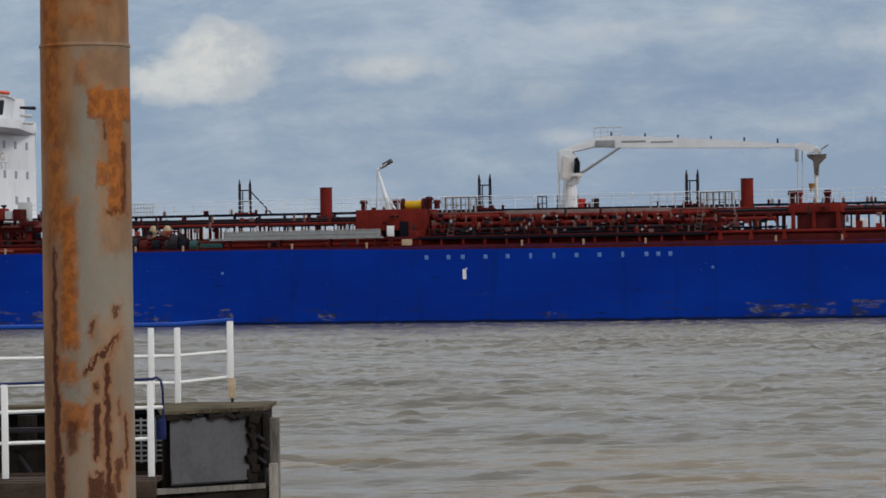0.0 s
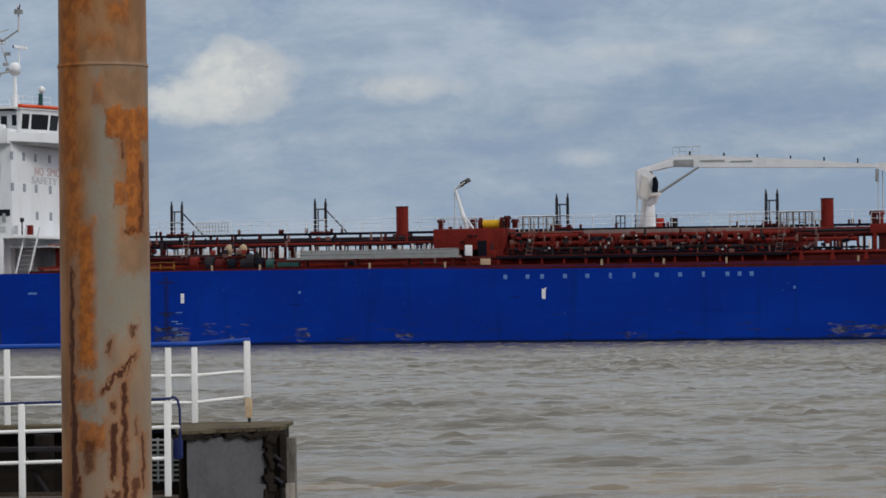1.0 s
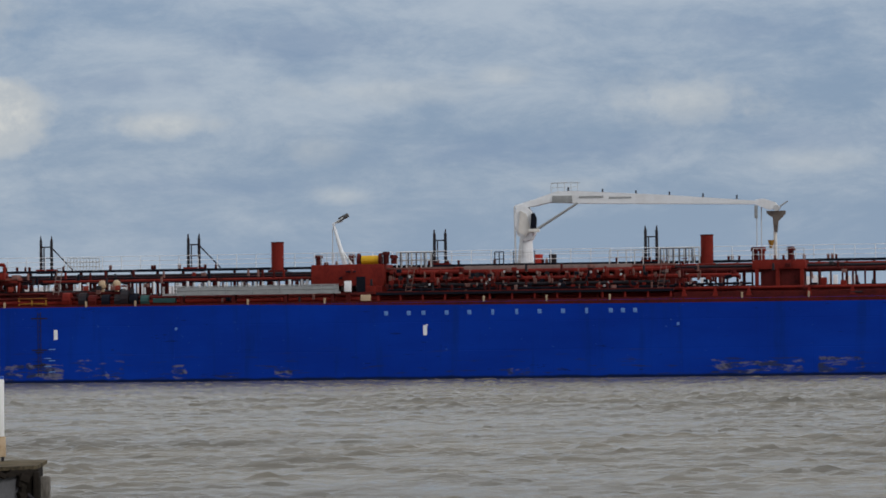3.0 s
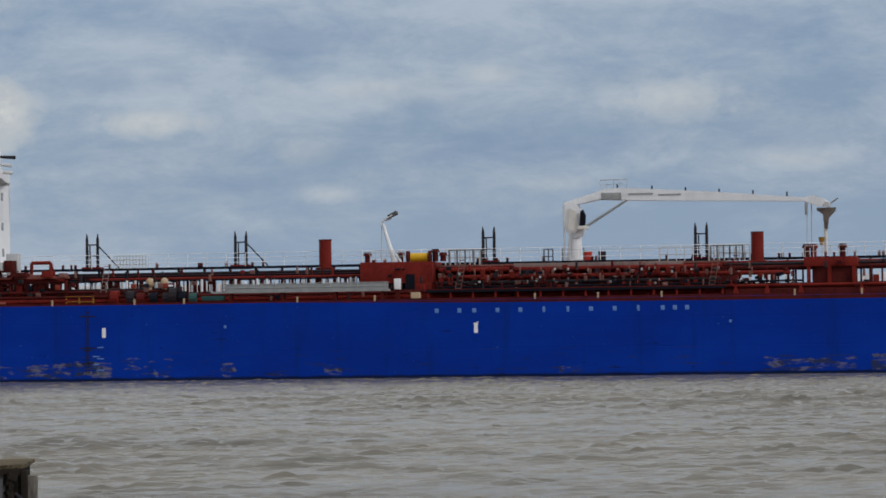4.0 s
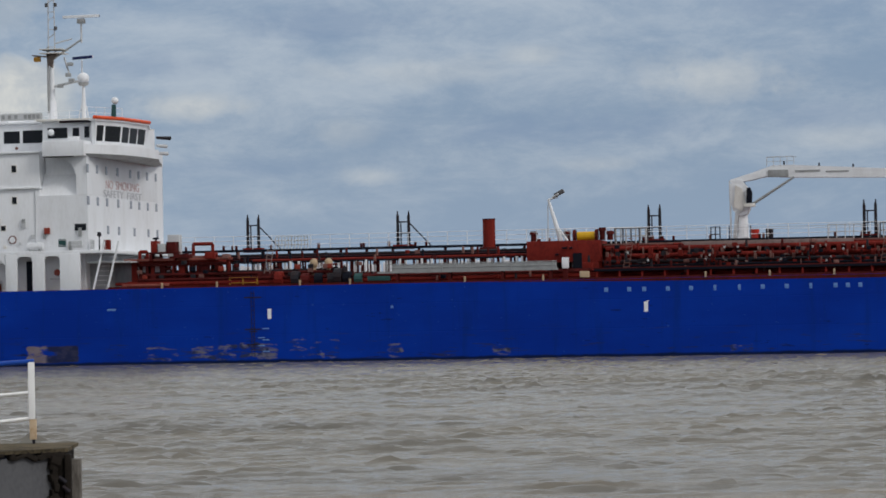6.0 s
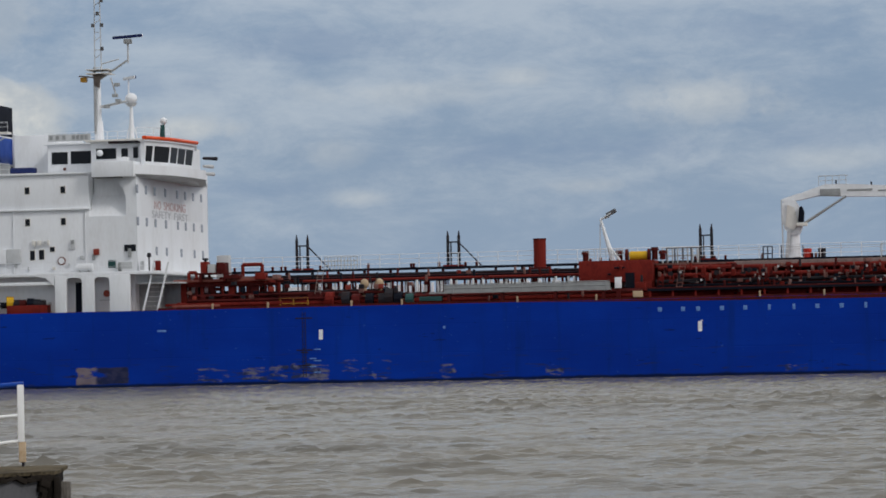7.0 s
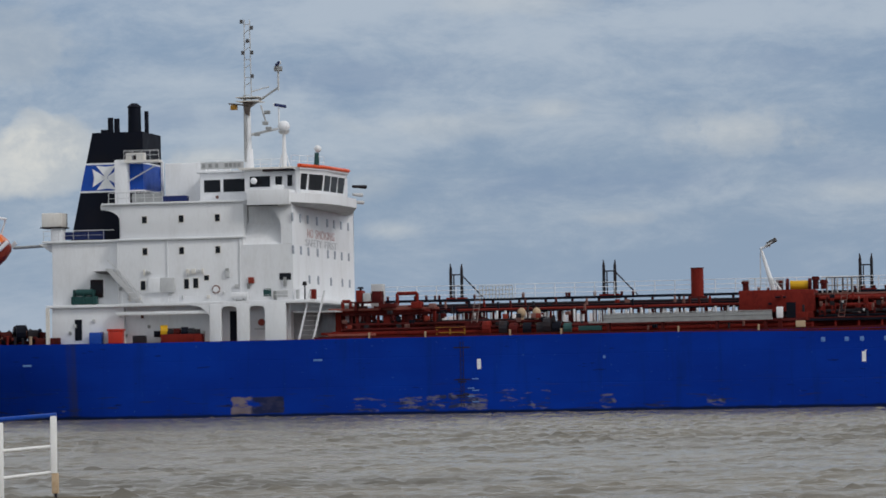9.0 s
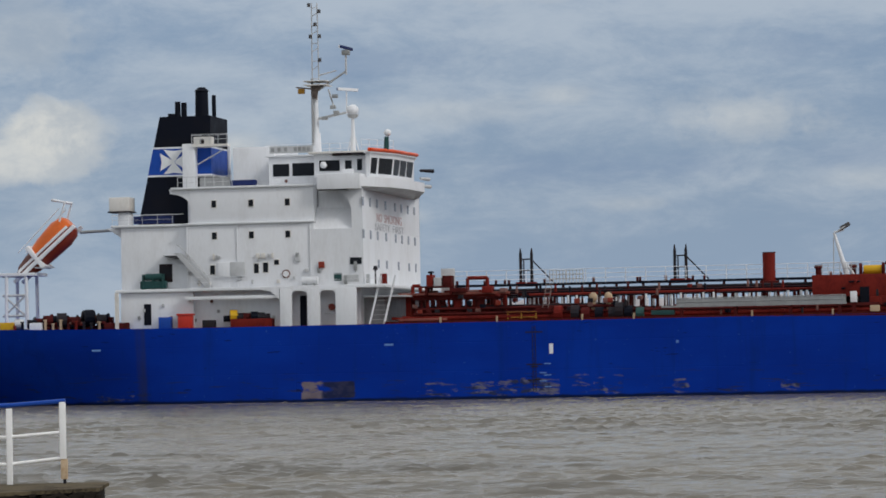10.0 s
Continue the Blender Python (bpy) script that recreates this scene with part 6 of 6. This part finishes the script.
    part("crane_cab", prism(B(), [(7.95, 13.3), (8.45, 13.3), (8.5, 14.2), (8.3, 14.7), (8.05, 14.6), (8.0, 14.0)], 9.9, 10.29, "y"), BLACK, crane)
    part("cab_floor", box(B(), 7.8, 8.75, 9.8, 10.28, 12.95, 13.25, 0.05), SHADE_WHITE, crane)
    lad = B()
    for y in (10.0, 10.4):
        tube(lad, (6.55, y, 10.0), (6.5, y, 15.3), 0.05, seg=6)
    for k in range(13):
        tube(lad, (6.53, 10.0, 10.3 + 0.38 * k), (6.53, 10.4, 10.3 + 0.38 * k), 0.03, seg=5)
    part("crane_ladder", lad, PALE, crane)
    part("column_brace", prism(B(), [(6.65, 10.0), (6.95, 10.0), (7.2, 12.3), (7.75, 12.75), (7.6, 13.0), (6.95, 12.5)], 10.2, 10.36, "y"), PALE, crane)
    part("crane_collar", tube(B(), (7.5, 11, 9.9), (7.5, 11, 10.3), 0.95, 0.9, 16), WHITE, crane)
    part("collar_rail", tube(tube(B(), (6.4, 10, 10.0), (6.4, 10, 11.3), 0.05), (8.3, 10, 10.0), (8.3, 10, 11.3), 0.05), IRON, crane)
    jib = B()
    prism(jib, [(8.0, 15.5), (10.0, 15.6), (12.2, 15.48), (28.1, 15.12), (28.1, 15.42), (20.0, 16.1), (12.0, 16.6), (10.3, 16.6), (8.2, 15.9)], 10.5, 11.5, "y")
    part("jib", jib, WHITE, crane)
    part("jib_heel", box(B(), 9.9, 11.7, 10.3, 10.5, 15.55, 16.2, 0.04), GREY, crane)
    part("jib_slot", box(B(), 12.3, 14.5, 10.46, 10.5, 15.95, 16.12), GREY, crane)
    part("jib_letter_bar", box(B(), 15.0, 17.0, 10.47, 10.5, 15.85, 16.0), GREY, crane)
    part("counter_arm", prism(B(), [(6.6, 15.1), (8.2, 15.3), (10.0, 15.7), (10.0, 16.0), (8.0, 15.85), (6.5, 15.4)], 10.4, 11.6, "y"), WHITE, crane)
    part("luffing_cylinder", tube(B(), (8.5, 10.2, 13.2), (12.2, 10.2, 15.5), 0.13, 0.10), GREY, crane)
    railing(part("jib_railing", box(B(), 9.8, 12.4, 10.5, 10.54, 17.3, 17.34), PALE, ship), (9.8, 10.5, 16.5), (12.2, 10.5, 16.55), 0.85, 0.6, PALE, 2)
    pin = mesh_of("jib_lamp", tube(B(), (0, 0, 0), (0, 0, 0.4), 0.08, seg=6), IRON)
    for x in (11.3, 14.4, 17.4, 20.4, 23.4, 26.4):
        piece("jib_lamp", pin, crane, (x, 10.8, 16.5 - (x - 12.0) * 0.064))
    part("jib_head", prism(B(), [(28.0, 15.1), (28.0, 15.5), (28.8, 15.6), (29.8, 15.25), (30.3, 14.75), (29.2, 14.6)], 10.6, 11.4, "y"), WHITE, crane)
    part("head_sheave", tube(B(), (29.9, 10.5, 14.75), (29.9, 11.5, 14.75), 0.27, seg=14), PALE, crane)
    part("head_spike", tube(B(), (29.9, 11, 14.7), (30.9, 11, 15.35), 0.07), GREY, crane)
    part("jib_rest_post", tube(B(), (29.75, 11, 9.8), (29.75, 11, 13.4), 0.15, 0.16), SHADE_WHITE, crane)
    part("jib_rest_fork", prism(B(), [(29.65, 12.7), (29.95, 12.6), (30.05, 13.6), (30.65, 14.2), (30.7, 14.5), (29.0, 14.5), (29.05, 14.25), (29.55, 13.9)], 10.7, 11.3, "y"), CRADLE, crane, "dark grey-brown cradle under the jib head")
    for x in (28.1, 28.5):
        part("hoist_wire", tube(B(), (x, 11, 9.8), (x + 0.05, 11, 15.0), 0.045), PALE, crane)
    part("wire_guide", box(B(), 27.95, 28.2, 10.6, 11.2, 13.9, 15.0, 0.03), GREY, crane)
    part("hook_block", tube(B(), (29.4, 10.6, 11.2), (29.4, 10.6, 11.9), 0.15, 0.28), OCHRE, crane)
    loose("drum", tube(B(), (8.75, 9.5, 10.12), (8.75, 9.5, 10.95), 0.36, seg=14), BRIGHT_RED, "red steel drum standing beside the hose crane", "drum", "drums by the crane")
    loose("drum", tube(B(), (10.0, 9.5, 10.12), (10.0, 9.5, 10.95), 0.34, seg=14), IRON, "dark grey steel drum standing beside the hose crane", "drum", "drums by the crane")
    # forward store
    fw = part("forward_store", box(B(), 28.2, 32.8, 4.0, 9, 9.2, 10.0, 0.05), RED, ship, "red forward deck store")
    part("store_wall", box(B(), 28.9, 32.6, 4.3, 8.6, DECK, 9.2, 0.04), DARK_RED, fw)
    for x in (28.6, 30.4, 32.5):
        part("store_post", box(B(), x - 0.16, x + 0.16, 4.0, 4.3, DECK, 9.2), RED, fw)
    for x, m in ((29.0, RED), (31.5, DARK_RED), (28.4, DARK_RED)):
        part("goose_vent", tube(tube(B(), (x, 5, 10.0), (x, 5, 11.1), 0.26), (x, 5, 10.8), (x, 5, 11.15), 0.42, 0.32, 10), m, fw)
    railing(fw, (28.3, 4.2, 10.0), (32.7, 4.2, 10.0), 1.0, 0.7, PALE, 2, 0.025)
    part("red_side_plate", box(B(), 21.5, 40, 2.6, 2.8, DECK, 7.3, 0.03), DARK_RED, fw)
    rib = mesh_of("plate_knee", prism(B(), [(-0.3, DECK), (0.3, DECK), (0.06, 7.75), (-0.06, 7.75)], 2.45, 2.58, "y"), RED)
    for x in (22.4, 25.1, 28.0, 33.2, 36.9):
        piece("plate_knee", rib, fw, (x, 0, 0))
    part("side_pipe", tube(B(), (21.5, 2.9, 7.62), (40, 2.9, 7.62), 0.13, seg=8), RED, fw)
    part("side_pipe", tube(B(), (21.5, 3.1, 8.0), (28.2, 3.1, 8.0), 0.09, seg=8), BLACK, fw)
    for x in (22.3, 23.2, 24.6, 25.6, 34.4, 36.1):
        part("gear_box", box(B(), x - 0.25, x + 0.25, 3.2, 4.0, 7.4, rng.uniform(7.9, 9.0), 0.04), rng.choice((DARK_RED, RED, DARK_RED, IRON)), fw)
    # slender stairs with pale strings
    for x, sm in ((-34.6, TRUNK_GREY), (-2.4, FADED), (19.9, FADED), (21.6, DARK_RED)):
        s = B()
        for dx in (0, 0.5):
            tube(s, (x + dx, 3.4, DECK + 0.4), (x + dx + 0.5, 3.4, 10.0), 0.035)
        for k in range(9):
            z = DECK + 0.7 + 0.35 * k
            tube(s, (x + 0.15 * (z - DECK), 3.4, z), (x + 0.5 + 0.15 * (z - DECK), 3.4, z), 0.035, seg=5)
        part("deck_stair", s, sm, ship)


build_deck_gear()


def motions():
    c, s = math.cos(SHIP_TURN), math.sin(SHIP_TURN)
    deg = -math.degrees(SHIP_TURN)
    rows = []
    for k in range(11):
        d = SHIP_SPEED * k
        rows.append((float(k), pose(SHIP_START[0] + d * c, SHIP_START[1] - d * s, 0, 0, 0, deg)))
    walk(ship, rows)
    # the chop runs across the river as a whole
    walk(water, [(0.0, pose(-4, 5, 0)), (5.0, pose(0, 0, 0)), (10.0, pose(4, -5, 0))])
    scanners = [o for o in ship.children_recursive if o.name.startswith("radar_scanner")]
    for ob in LOOSE:
        walk(ob, rows)
    for ob, broadside, turned in zip(scanners, (7.25, 7.42), (0, 180)):
        at = tuple(ob.location)
        walk(ob, [(0.4 * k, pose(*at, 0, 0, -deg + turned + 157 * (0.4 * k - broadside))) for k in range(26)])


motions()
